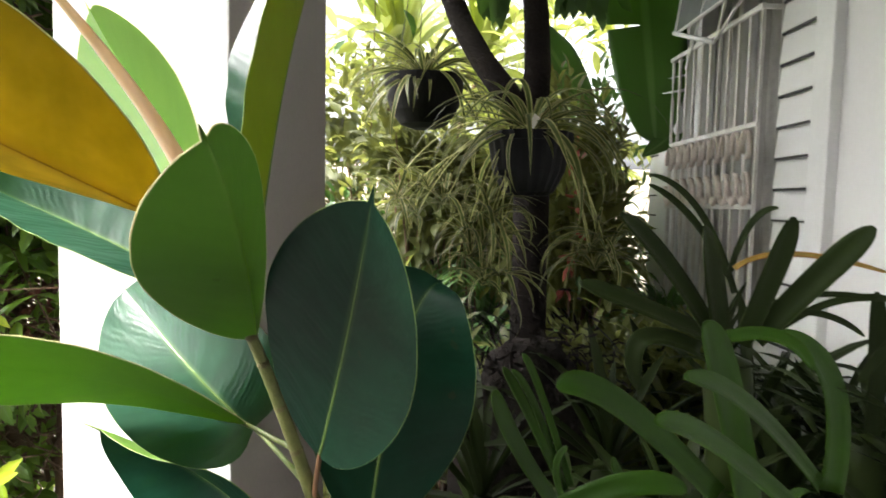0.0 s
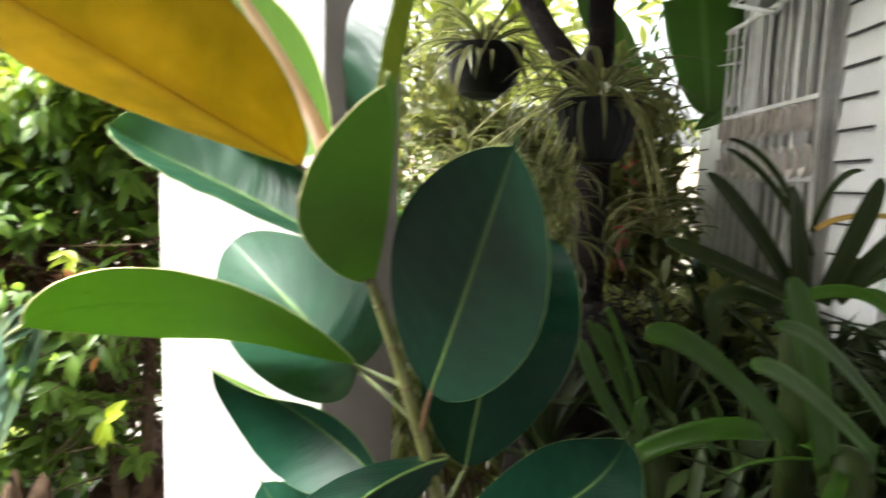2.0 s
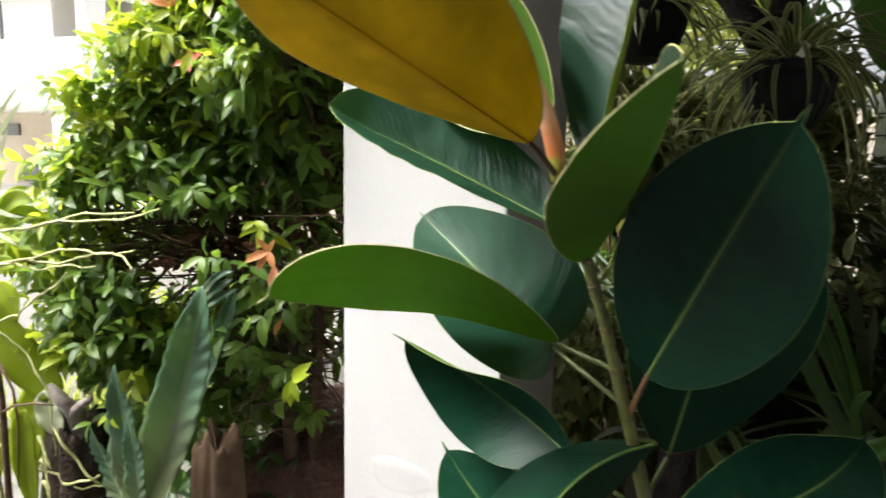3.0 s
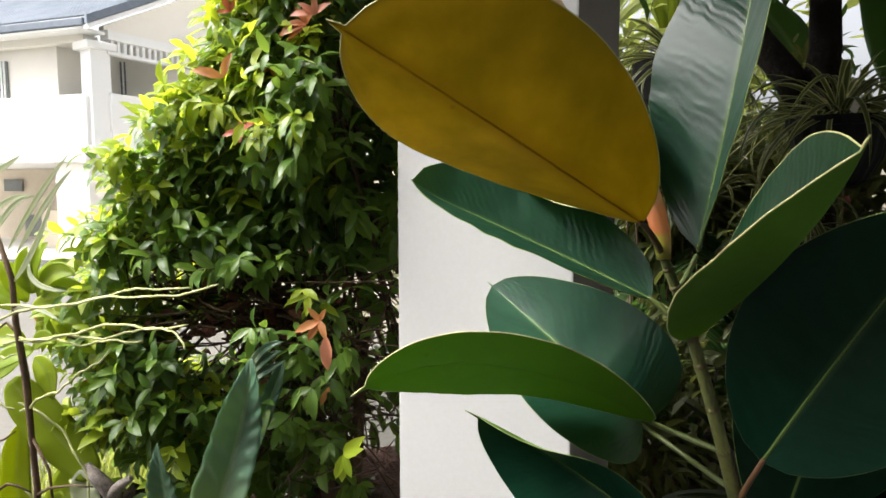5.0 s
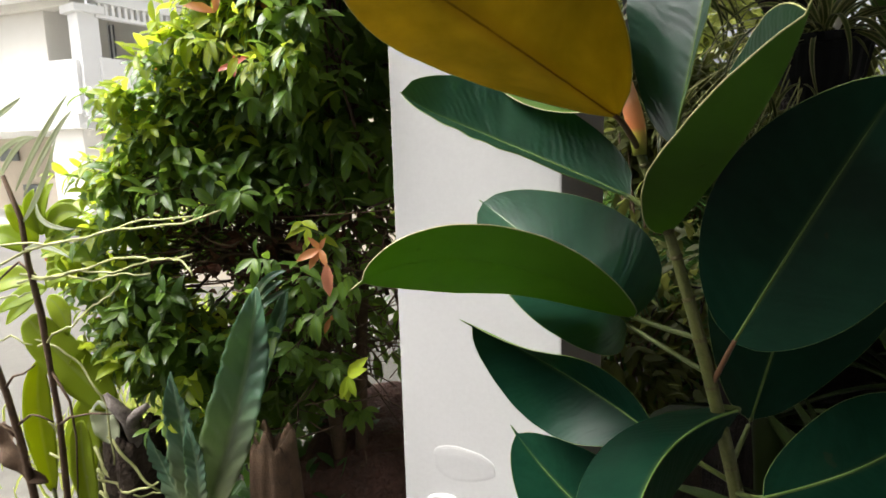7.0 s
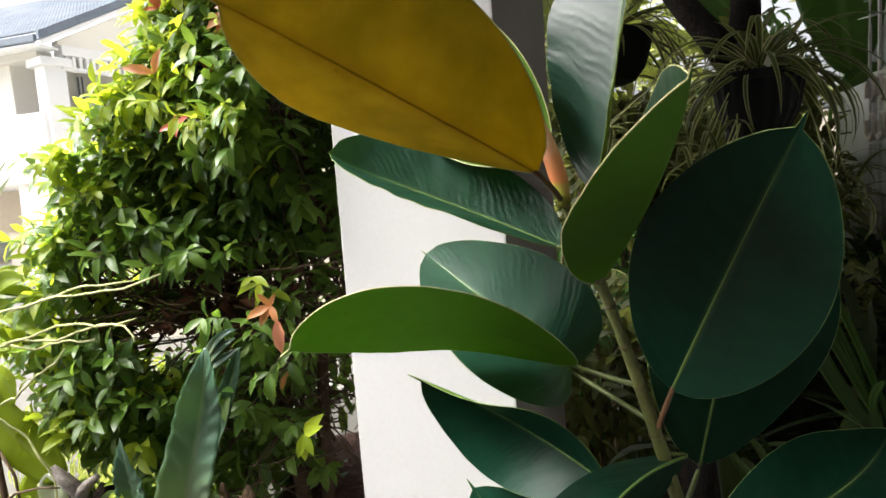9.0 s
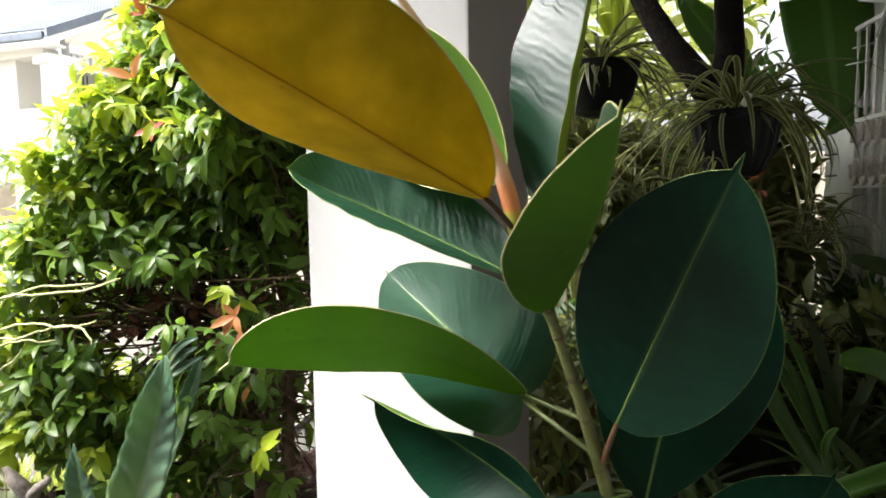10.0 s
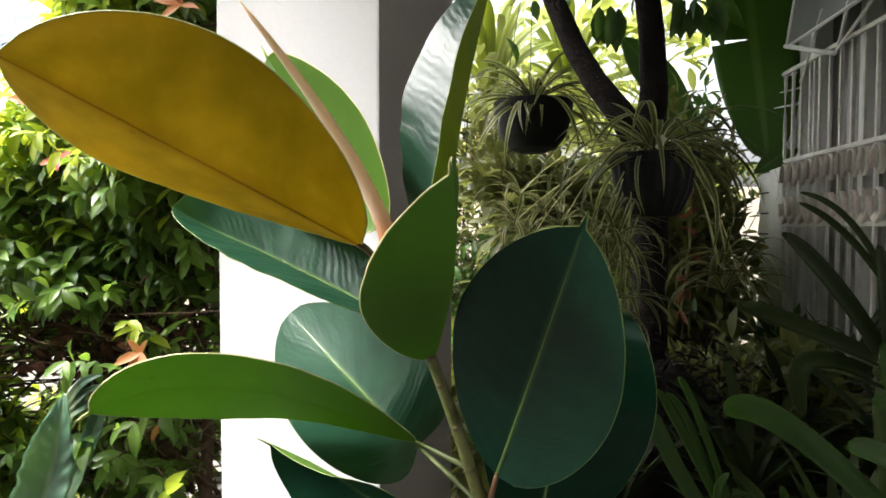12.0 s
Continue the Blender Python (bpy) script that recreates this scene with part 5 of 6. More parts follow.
# ---- tree with pots of spider plants ----
def tree():
    t = empty("tree", "dark barked tree forking into two limbs", "tree")
    r = np.random.default_rng(8)
    low = np.array([(0.25, 1.62, 0.0), (0.245, 1.61, 0.5), (0.24, 1.60, 1.0), (0.24, 1.60, 1.3), (0.238, 1.60, 1.5), (0.23, 1.60, 1.66)])
    tube("trunk", low, [0.062, 0.052, 0.047, 0.046, 0.047, 0.050], M_BARK, t, "", 14)
    tube("limb", [(0.22, 1.60, 1.60), (0.165, 1.60, 1.69), (0.105, 1.61, 1.77), (0.055, 1.63, 1.86), (0.0, 1.66, 2.0), (-0.12, 1.72, 2.35)], [0.036, 0.034, 0.031, 0.030, 0.028, 0.02], M_BARK, t, "", 12)
    tube("limb", [(0.235, 1.60, 1.62), (0.245, 1.60, 1.75), (0.238, 1.60, 1.88), (0.22, 1.61, 2.05), (0.24, 1.64, 2.4)], [0.040, 0.034, 0.032, 0.030, 0.022], M_BARK, t, "", 12)
    # crown spread wide out of view to shade the plants below
    n = 3200
    c = np.array([(0.05, 1.7, 2.50), (0.3, 1.75, 2.55), (-0.25, 1.8, 2.50), (0.55, 1.9, 2.6), (-0.3, 2.2, 2.65), (0.2, 2.3, 2.7)])[r.integers(0, 6, n)]
    p = c + r.normal(0, 1, (n, 3)) * (0.24, 0.22, 0.14)
    leaf_cloud("crown", p, r.normal(0, 0.6, (n, 3)) + (0, 0, -0.5), r.normal(0, 0.4, (n, 3)) + (0, 0, 1), r.uniform(0.07, 0.13, n), r.uniform(0.03, 0.045, n), M_PALM, t, "dark drooping leaves")["kind"] = "stuff"
    k = np.array([(0.13, 1.55, 1.93), (0.16, 1.56, 1.95), (0.10, 1.58, 1.94), (0.33, 1.58, 1.95), (0.36, 1.56, 1.93), (0.31, 1.6, 1.97)])
    leaf_cloud("hanging_leaves", np.repeat(k, 3, 0) + r.normal(0, 0.012, (18, 3)), r.normal(0, 0.25, (18, 3)) + (0, 0, -1), r.normal(0, 0.4, (18, 3)) + (0, -1, 0), 0.085, 0.035, M_PALM, t)
    v, f = lathe([(0.20, 0.0), (0.19, 0.45), (0.175, 0.75), (0.15, 0.92), (0.11, 1.02), (0.06, 1.07), (0.0, 1.08)], 36)
    v = v * (1.0, 0.85, 1.0)
    wob = np.array([noise.noise((q[0] * 22, q[1] * 22, q[2] * 16)) for q in v])
    v[:, :2] *= (1 + 0.28 * wob)[:, None]
    v[:, 2] += 0.02 * wob * (v[:, 2] > 0.5)
    mesh_part("root_mass", v + (0.235, 1.50, 0.0), f, M_BARK, t, "dark matted root mass")
    # mossy mass of roots and old leaves round the foot of the trunk
    m = 900
    q = np.array([0.24, 1.46, 1.00]) + r.normal(0, 1, (m, 3)) * (0.10, 0.09, 0.08)
    leaf_cloud("moss", q, r.normal(0, 1, (m, 3)), r.normal(0, 1, (m, 3)), r.uniform(0.02, 0.05, m), 0.007, M_BARK, t, "dark mass of roots and dead leaves")["kind"] = "stuff"


tree()

SPIDER = [strap_mesh("spider%d" % i, M_SPIDER, b, l, 0.0068, n=13, fold=0.35, point=0.5, root=0.8, wave=w) for i, (b, l, w) in
          enumerate(((1.7, 0.29, 0.0), (2.1, 0.34, 0.01), (2.4, 0.37, -0.01), (1.9, 0.28, 0.015), (1.2, 0.23, 0.0), (2.6, 0.33, 0.01)))]
ARCHING = [strap_mesh("arching%d" % i, M_SPIDER, b, l, 0.0070, n=13, fold=0.35, point=0.5, root=0.8, wave=w) for i, (b, l, w) in
           enumerate(((1.6, 0.28, 0.0), (2.0, 0.33, 0.01), (2.4, 0.36, -0.01), (1.9, 0.30, 0.015), (1.2, 0.25, 0.0)))]
PLANTLET = [strap_mesh("plantlet%d" % i, M_SPIDER, b, l, 0.0052, n=10, fold=0.35, point=0.45, root=0.8, wave=w) for i, (b, l, w) in
            enumerate(((1.5, 0.14, 0.0), (2.0, 0.17, 0.01), (2.5, 0.19, -0.01), (1.1, 0.12, 0.0)))]


def spider_plant(name_label, centre, radius, height, count, hang, seed, ridges=False):
    """A round pot with arching striped leaves."""
    s = empty("spider_plant", name_label, "plant", "spider plants")
    x, y, z = centre
    v, f = lathe([(radius * 0.45, -height), (radius * 0.62, -height * 0.93), (radius * 0.86, -height * 0.6), (radius * 0.97, -0.02), (radius * 1.04, -0.018), (radius * 1.04, 0.0), (radius * 0.95, 0.0), (radius * 0.93, -0.02), (0.0, -0.02)], 40)
    if hang:
        v, f = lathe([(radius * 0.30, -height), (radius * 0.60, -height * 0.92), (radius * 0.84, -height * 0.68), (radius * 0.98, -height * 0.35), (radius * 1.02, -0.02), (radius * 1.04, 0.0), (radius * 0.96, 0.0), (radius * 0.94, -0.02), (0.0, -0.02)], 40)
    if ridges:
        a = np.arctan2(v[:, 1], v[:, 0])
        rr = np.hypot(v[:, 0], v[:, 1])
        v[:, :2] *= np.where(rr > radius * 0.6, 1 + 0.02 * np.sign(np.sin(a * 20)), 1)[:, None]
    pot = mesh_part("pot", v + centre, f, M_POT, s, "black plastic pot", smooth=False)
    if hang:
        for k in range(3):
            a = 2.1 * k + 0.4
            tube("wire", [(x + radius * math.cos(a), y + radius * math.sin(a), z), (x, y, z + 0.55), (x, y, 2.45)], 0.0012, M_WIRE, pot, "", 4)
    rosette(s, (x, y, z - 0.005), count, ARCHING + SPIDER[:3] if hang else SPIDER, (2, 56) if hang else (4, 66), (0.7, 1.1) if hang else (0.7, 1.12), seed)
    return s


spider_plant("spider plant with striped leaves in hanging black pot", (-0.047, 1.86, 1.773), 0.114, 0.148, 95, True, 1)
sp = spider_plant("spider plant with striped leaves in ridged black pot", (0.196, 1.37, 1.560), 0.090, 0.134, 70, False, 2, True)
box("tag", (0.014, 0.0012, 0.034), (0.192, 1.285, 1.575), M_TAG, sp, "white paper tag", 0.0, pose(0, 0, 0, -20, 35, 10))
tube("bracket", [(0.22, 1.555, 1.50), (0.215, 1.44, 1.475), (0.212, 1.40, 1.46)], 0.006, M_BARK, sp, "iron bracket")


def plantlets():
    r = random.Random(12)
    spots = [(0.105, 1.36, 1.403), (0.112, 1.35, 1.376), (0.101, 1.36, 1.316), (0.073, 1.37, 1.29), (0.134, 1.35, 1.25), (0.102, 1.36, 1.228), (0.062, 1.36, 1.34), (0.13, 1.37, 1.32),
             (0.353, 1.38, 1.345), (0.338, 1.38, 1.306), (0.379, 1.38, 1.296), (0.356, 1.40, 1.261), (-0.087, 1.62, 1.489), (-0.028, 1.62, 1.447), (0.017, 1.60, 1.404), (-0.101, 1.64, 1.416), (-0.056, 1.62, 1.373)]
    for i, c in enumerate(spots):
        s = empty("spider_plantlet", "hanging spider plantlet with thin striped leaves", "plant", "spider plantlets")
        a = (0.205 + r.uniform(-0.06, 0.06), 1.35, 1.575)
        tube("runner", arc(a, c, (0, -0.03, 0.05), 10), 0.0014, M_ROOT, s, "thin pale runner", 5)
        rosette(s, c, 13, PLANTLET, (-5, 80), (0.7, 1.15), 100 + i)


plantlets()


# ---- bromeliads between the rubber plant and the wall ----
BROM = [strap_mesh("brom%d" % i, M_BROM, b, l, h, n=9, fold=0.45, point=0.72, root=0.7) for i, (b, l, h) in enumerate(((0.5, 0.42, 0.017), (0.9, 0.46, 0.018), (1.4, 0.44, 0.017), (0.3, 0.36, 0.016)))]
BROML = [strap_mesh("broml%d" % i, M_BROMLIGHT, b, l, h, n=9, fold=0.40, point=0.78, root=0.75) for i, (b, l, h) in enumerate(((0.8, 0.34, 0.021), (1.3, 0.36, 0.022), (0.4, 0.30, 0.020)))]


def bromeliad(label, origin, count, meshes, tilt, scale, seed):
    b = empty("bromeliad", label, "bromeliad", "bromeliads")
    x, y, z = origin
    v, f = lathe([(0.022, 0.58 - z), (0.026, -0.10), (0.034, -0.02), (0.030, 0.02), (0.0, 0.03)], 12)
    mesh_part("base", v + np.array(origin), f, M_BROM, b)
    rosette(b, (x, y, z), count, meshes, tilt, scale, seed)
    return b


def strap_via(parent, b, m, t, half, material, label="", name="leaf"):
    """A channelled strap leaf from b through m to a blunt, finely toothed tip t."""
    n = 22
    u = np.linspace(0, 1, n)
    p = quad(*(np.asarray(q, float) for q in (b, m, t)), u)
    tan = unit(np.gradient(p, axis=0))
    up = np.array([0.0, -0.8, 0.6])
    nr = unit(up - (up * tan).sum(1)[:, None] * tan)
    sd = np.cross(tan, nr)
    w = half * (0.85 + 0.15 * np.sin(np.minimum(u * 1.5, 1) * 1.57)) * np.sqrt((1 - (np.maximum(u - 0.62, 0) / 0.385) ** 2.4).clip(0.02))
    v, uv, f = [], [], []
    for i in range(n):
        for x in (-1, -0.5, 0, 0.5, 1):
            v.append(p[i] + sd[i] * w[i] * x + nr[i] * w[i] * 0.30 * x * x)
            uv.append((u[i], (x + 1) / 2))
    for i in range(n - 1):
        for j in range(4):
            k = 5 * i + j
            f.append((k, k + 1, k + 6, k + 5))
    ob = mesh_part(name, v, f, material, parent, label, uv)
    so = ob.modifiers.new("thick", "SOLIDIFY")
    so.thickness = 0.0014
    return ob


def bromeliads():
    dark = "dark green bromeliad with stiff strap leaves"
    back = bromeliad(dark, (0.42, 0.88, 1.17), 5, BROM, (5, 30), (0.35, 0.5), 31)
    for b, m, t, h in (((0.425, 0.86, 1.217), (0.446, 0.83, 1.316), (0.454, 0.80, 1.396), 0.0145), ((0.444, 0.86, 1.225), (0.498, 0.81, 1.319), (0.530, 0.76, 1.386), 0.0165),
                       ((0.400, 0.86, 1.208), (0.373, 0.84, 1.306), (0.339, 0.80, 1.381), 0.0165), ((0.393, 0.86, 1.216), (0.317, 0.85, 1.323), (0.241, 0.83, 1.396), 0.015),
                       ((0.393, 0.87, 1.222), (0.280, 0.86, 1.270), (0.197, 0.86, 1.300), 0.014), ((0.446, 0.86, 1.267), (0.517, 0.85, 1.290), (0.589, 0.82, 1.290), 0.004),
                       ((0.462, 0.86, 1.257), (0.526, 0.85, 1.264), (0.584, 0.84, 1.236), 0.005), ((0.410, 0.87, 1.318), (0.436, 0.87, 1.386), (0.467, 0.86, 1.408), 0.0045),
                       ((0.374, 0.87, 1.206), (0.290, 0.87, 1.220), (0.285, 0.86, 1.150), 0.013), ((0.462, 0.96, 1.275), (0.411, 0.99, 1.404), (0.336, 1.00, 1.458), 0.006),
                       ((0.452, 0.96, 1.301), (0.400, 0.99, 1.391), (0.335, 1.00, 1.442), 0.0065)):
        strap_via(back, b, m, t, h, M_BROM)
    strap_via(back, (0.411, 0.86, 1.323), (0.490, 0.86, 1.345), (0.615, 0.84, 1.322), 0.004, M_BROMDRY, "thin yellowing leaf")
    front = bromeliad("bright green bromeliad with broad arching leaves", (0.45, 0.80, 1.00), 6, BROML, (0, 20), (0.4, 0.6), 32)
    for b, m, t, h in (((0.376, 0.80, 1.026), (0.230, 0.78, 1.157), (0.153, 0.765, 1.177), 0.0185), ((0.439, 0.73, 1.043), (0.309, 0.68, 1.147), (0.230, 0.64, 1.181), 0.0135),
                       ((0.490, 0.77, 1.057), (0.365, 0.72, 1.177), (0.278, 0.69, 1.216), 0.0125), ((0.417, 0.79, 0.993), (0.379, 0.80, 1.170), (0.347, 0.80, 1.259), 0.0215),
                       ((0.367, 0.82, 1.229), (0.438, 0.80, 1.242), (0.467, 0.76, 1.209), 0.010), ((0.518, 0.79, 1.041), (0.522, 0.81, 1.177), (0.456, 0.82, 1.242), 0.017),
                       ((0.152, 0.76, 1.023), (0.236, 0.74, 1.068), (0.309, 0.74, 1.063), 0.014)):
        strap_via(front, b, m, t, h, M_BROMLIGHT)
    thin = bromeliad("green bromeliad with thin pointed leaves", (0.19, 0.85, 0.98), 6, BROM, (0, 25), (0.35, 0.5), 33)
    for b, m, t, h in (((0.193, 0.85, 1.015), (0.147, 0.86, 1.148), (0.122, 0.86, 1.197), 0.005), ((0.185, 0.85, 1.007), (0.132, 0.86, 1.115), (0.095, 0.86, 1.179), 0.007),
                       ((0.164, 0.82, 1.005), (0.108, 0.82, 1.090), (0.080, 0.82, 1.159), 0.011), ((0.183, 0.86, 1.010), (0.140, 0.86, 1.127), (0.107, 0.86, 1.175), 0.005),
                       ((0.184, 0.84, 0.995), (0.172, 0.85, 1.039), (0.187, 0.85, 1.071), 0.005), ((0.279, 0.82, 0.999), (0.254, 0.82, 1.038), (0.242, 0.82, 1.069), 0.006)):
        strap_via(thin, b, m, t, h, M_BROMLIGHT)
    side = bromeliad(dark, (0.70, 0.98, 1.02), 7, BROM, (5, 45), (0.35, 0.5), 34)
    for b, m, t, h in (((0.706, 0.98, 1.014), (0.719, 1.00, 1.168), (0.727, 1.02, 1.274), 0.015), ((0.520, 0.95, 1.216), (0.631, 0.95, 1.271), (0.745, 0.95, 1.257), 0.006),
                       ((0.693, 0.90, 1.127), (0.752, 0.90, 1.226), (0.729, 0.90, 1.315), 0.010), ((0.661, 0.95, 1.141), (0.714, 0.95, 1.207), (0.797, 0.95, 1.227), 0.008)):
        strap_via(side, b, m, t, h, M_BROM)
    for i, (x, y, z) in enumerate(((0.80, 1.00, 0.90), (0.86, 0.86, 0.88), (0.36, 1.25, 0.86), (0.68, 1.30, 0.92), (0.28, 0.90, 0.72), (0.68, 0.78, 0.80), (0.55, 1.5, 0.88), (0.80, 1.75, 0.90), (0.10, 1.25, 0.78),
                                   (0.12, 0.90, 0.70), (0.80, 0.70, 0.74), (0.84, 1.08, 0.78), (0.84, 1.28, 0.82), (0.62, 1.10, 0.78), (0.42, 1.02, 0.76))):
        bromeliad(dark, (x, y, z), 20, BROM, (10, 85), (0.55, 0.85), 40 + i)
    for i, (x, y, z) in enumerate(((0.80, 1.12, 1.00), (0.70, 1.22, 0.98), (0.80, 1.42, 0.99), (0.82, 0.98, 1.00))):
        bromeliad(dark, (x, y, z), 18, BROM, (5, 55), (0.42, 0.62), 60 + i)


bromeliads()


def variegated():
    s = empty("variegated_plant", "low plant with yellow and green variegated leaves", "plant")
    big_leaf("leaf", (0.60, 0.62, 1.00), (0.53, 0.61, 1.055), (0.435, 0.60, 1.035), 0.034, M_VARIEG, s, 0.3, 0.15, 0.05)
    big_leaf("leaf", (0.60, 0.62, 1.00), (0.66, 0.61, 1.08), (0.66, 0.58, 1.13), 0.035, M_VARIEG, s, 0.0, 0.15, 0.05)
    big_leaf("leaf", (0.79, 0.90, 1.30), (0.76, 0.89, 1.35), (0.715, 0.88, 1.375), 0.012, M_VARIEG, s, 0.0, 0.15, 0.05)
    tube("stem", [(0.62, 0.64, 0.55), (0.61, 0.63, 0.8), (0.60, 0.62, 1.01)], 0.006, M_STEM, s)
    tube("stem", [(0.82, 0.91, 0.55), (0.83, 0.91, 1.1), (0.79, 0.90, 1.31)], 0.004, M_STEM, s)


variegated()


# ---- behind: banana, palms, yard foliage, far wall ----
def banana():
    b = empty("banana_plant", "banana plant with large torn green leaves", "plant")
    tube("trunk", [(0.66, 2.75, 0.0), (0.64, 2.72, 1.0), (0.68, 2.66, 1.7)], [0.09, 0.075, 0.05], M_STEM, b, "", 14)
    big_leaf("leaf", (0.74, 2.56, 2.80), (0.79, 2.46, 2.15), (0.83, 2.40, 1.665), 0.150, M_BANANA, b, 0.1, 0.12, 0.10, "large hanging leaf", 420, (-0.15, -1, 0.1), ((0.53, 1, 0.15, 0.009), (0.80, -1, 0.35, 0.005), (0.745, -1, 0.55, 0.003), (0.40, -1, 0.4, 0.003)), 0.40)
    big_leaf("leaf", (0.66, 2.70, 1.75), (0.52, 2.9, 2.1), (0.40, 3.0, 2.3), 0.10, M_BANANA, b, 0.2, 0.15, 0.03, "", 24, (-0.2, -0.7, 0.7), ())
    big_leaf("leaf", (0.94, 2.46, 1.74), (0.87, 2.40, 1.67), (0.76, 2.34, 1.60), 0.045, M_BANANA, b, -0.3, 0.1, 0.03, "glossy folded leaf lobe", 20, (-0.2, -0.6, 0.8), ())


banana()


def palm(base, height, count, seed, material, length=0.7, droop=1.1):
    """A clump of feathered fronds."""
    p = empty("palm", "feathery green garden palm", "palm", "garden palms")
    r = np.random.default_rng(seed)
    for i in range(count):
        az = 6.283 * (i + r.uniform(-0.3, 0.3)) / count
        d = np.array([math.cos(az), math.sin(az), 0])
        top = np.array([base[0], base[1], height * r.uniform(0.75, 1.0)])
        k = np.linspace(0, 1, 16)[:, None]
        rach = top + d * length * k * r.uniform(0.7, 1.0) + np.array([0, 0, 1]) * (0.55 * k - droop * 0.5 * k ** 2) * length
        tube("rachis", np.concatenate([[(base[0], base[1], 0)], rach]), np.linspace(0.008, 0.002, 17), M_STEM, p, "", 5)
        n = 44
        q = np.linspace(0.12, 1, n)
        pos = np.stack([np.interp(q, k[:, 0], rach[:, c]) for c in range(3)], -1)
        tan = unit(np.gradient(pos, axis=0))
        sd = unit(np.cross(tan, np.array([0, 0, 1.0])))
        sgn = np.where(np.arange(n) % 2, 1, -1)[:, None]
        al = sd * sgn + tan * 0.7 + np.array([0, 0, -0.25]) + r.normal(0, 0.08, (n, 3))
        leaf_cloud("frond", pos, al, np.tile([0, 0, 1.0], (n, 1)), 0.20 * np.sin(np.pi * (0.15 + 0.8 * q)) + 0.05, 0.016, material, p, "")


def fan_plant(label, foot, count, length, spread, seed, material):
    """An upright tuft of broad strap leaves on a cane."""
    d = empty("dracaena", label, "plant", "cane plants")
    r = random.Random(seed)
    x, y, z = foot
    tube("cane", [(x - 0.35, y, 0.0), (x - 0.30, y, z * 0.6), (x, y, z)], [0.022, 0.018, 0.016], M_TWIG, d, "brown cane", 8)
    for i in range(count):
        a = 2.4 * i + r.uniform(-0.3, 0.3)
        out = spread * (0.25 + 0.75 * i / count)
        l = length * r.uniform(0.8, 1.1)
        h = l * (1.0 - 0.75 * (i / count) ** 2)
        dx, dy = out * math.cos(a), out * math.sin(a) * 0.7
        strap_via(d, (x, y, z - 0.02), (x + dx * 0.40, y + dy * 0.40, z + h * 0.55), (x + dx, y + dy, z + h * 0.85), 0.021 + 0.008 * r.random(), material)


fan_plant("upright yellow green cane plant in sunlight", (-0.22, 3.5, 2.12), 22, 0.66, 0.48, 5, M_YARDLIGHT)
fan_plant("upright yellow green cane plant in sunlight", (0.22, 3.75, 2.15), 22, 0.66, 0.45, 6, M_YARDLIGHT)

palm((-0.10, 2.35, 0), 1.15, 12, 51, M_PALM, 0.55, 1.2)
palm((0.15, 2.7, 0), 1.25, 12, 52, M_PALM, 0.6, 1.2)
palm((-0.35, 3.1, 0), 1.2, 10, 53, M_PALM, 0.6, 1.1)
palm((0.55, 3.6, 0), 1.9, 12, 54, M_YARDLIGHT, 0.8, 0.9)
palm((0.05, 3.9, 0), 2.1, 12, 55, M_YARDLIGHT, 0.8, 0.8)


def yard_bush(label, centre, spread, count, seed, material, size):
    """A loose bush of leaves on thin branches."""
    b = empty("bush", label, "bush", "garden bushes")
    r = np.random.default_rng(seed)
    c, s = np.asarray(centre, float), np.asarray(spread, float)
    k = max(6, count // 70)
    tips = c + r.normal(0, 0.75, (k, 3)) * s
    foot = np.array([c[0], c[1], 0.0])
    tubes("branchwork", [(arc(foot + r.normal(0, 0.03, 3) * (1, 1, 0), t, r.normal(0, 0.06, 3), 8), np.linspace(0.009, 0.002, 8)) for t in tips], M_TWIG, b, "", 5)["kind"] = "stuff"
    o = tips[r.integers(0, k, count)] + r.normal(0, 0.33, (count, 3)) * s
    leaf_cloud("crown", o, unit(o - c) + r.normal(0, 0.6, (count, 3)), r.normal(0, 0.4, (count, 3)) + (0, -0.3, 1), r.uniform(0.7, 1.2, count) * size, r.uniform(0.25, 0.42, count) * size, material, b, "")["kind"] = "stuff"


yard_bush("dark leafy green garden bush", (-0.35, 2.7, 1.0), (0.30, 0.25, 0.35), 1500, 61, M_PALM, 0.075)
# added dark bush stands in for the black shade behind the pillar
yard_bush("dense dark bush added for the shade behind a pillar", (-0.16, 1.95, 0.72), (0.22, 0.16, 0.30), 1700, 71, M_SHADE, 0.07)
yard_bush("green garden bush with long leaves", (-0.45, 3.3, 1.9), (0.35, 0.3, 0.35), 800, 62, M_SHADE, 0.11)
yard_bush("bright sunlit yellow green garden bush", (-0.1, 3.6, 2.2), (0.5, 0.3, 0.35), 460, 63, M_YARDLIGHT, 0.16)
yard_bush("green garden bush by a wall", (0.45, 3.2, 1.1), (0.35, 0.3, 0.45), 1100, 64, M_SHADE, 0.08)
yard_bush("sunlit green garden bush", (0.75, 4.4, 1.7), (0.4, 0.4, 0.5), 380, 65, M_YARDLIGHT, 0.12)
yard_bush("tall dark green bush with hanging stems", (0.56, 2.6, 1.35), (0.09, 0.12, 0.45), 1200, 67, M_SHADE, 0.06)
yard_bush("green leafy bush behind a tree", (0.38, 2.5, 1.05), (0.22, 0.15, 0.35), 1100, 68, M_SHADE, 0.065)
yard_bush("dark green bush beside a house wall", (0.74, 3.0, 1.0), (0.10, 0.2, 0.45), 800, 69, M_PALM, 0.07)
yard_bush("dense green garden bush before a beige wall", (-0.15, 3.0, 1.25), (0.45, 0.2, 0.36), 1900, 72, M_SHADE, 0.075)
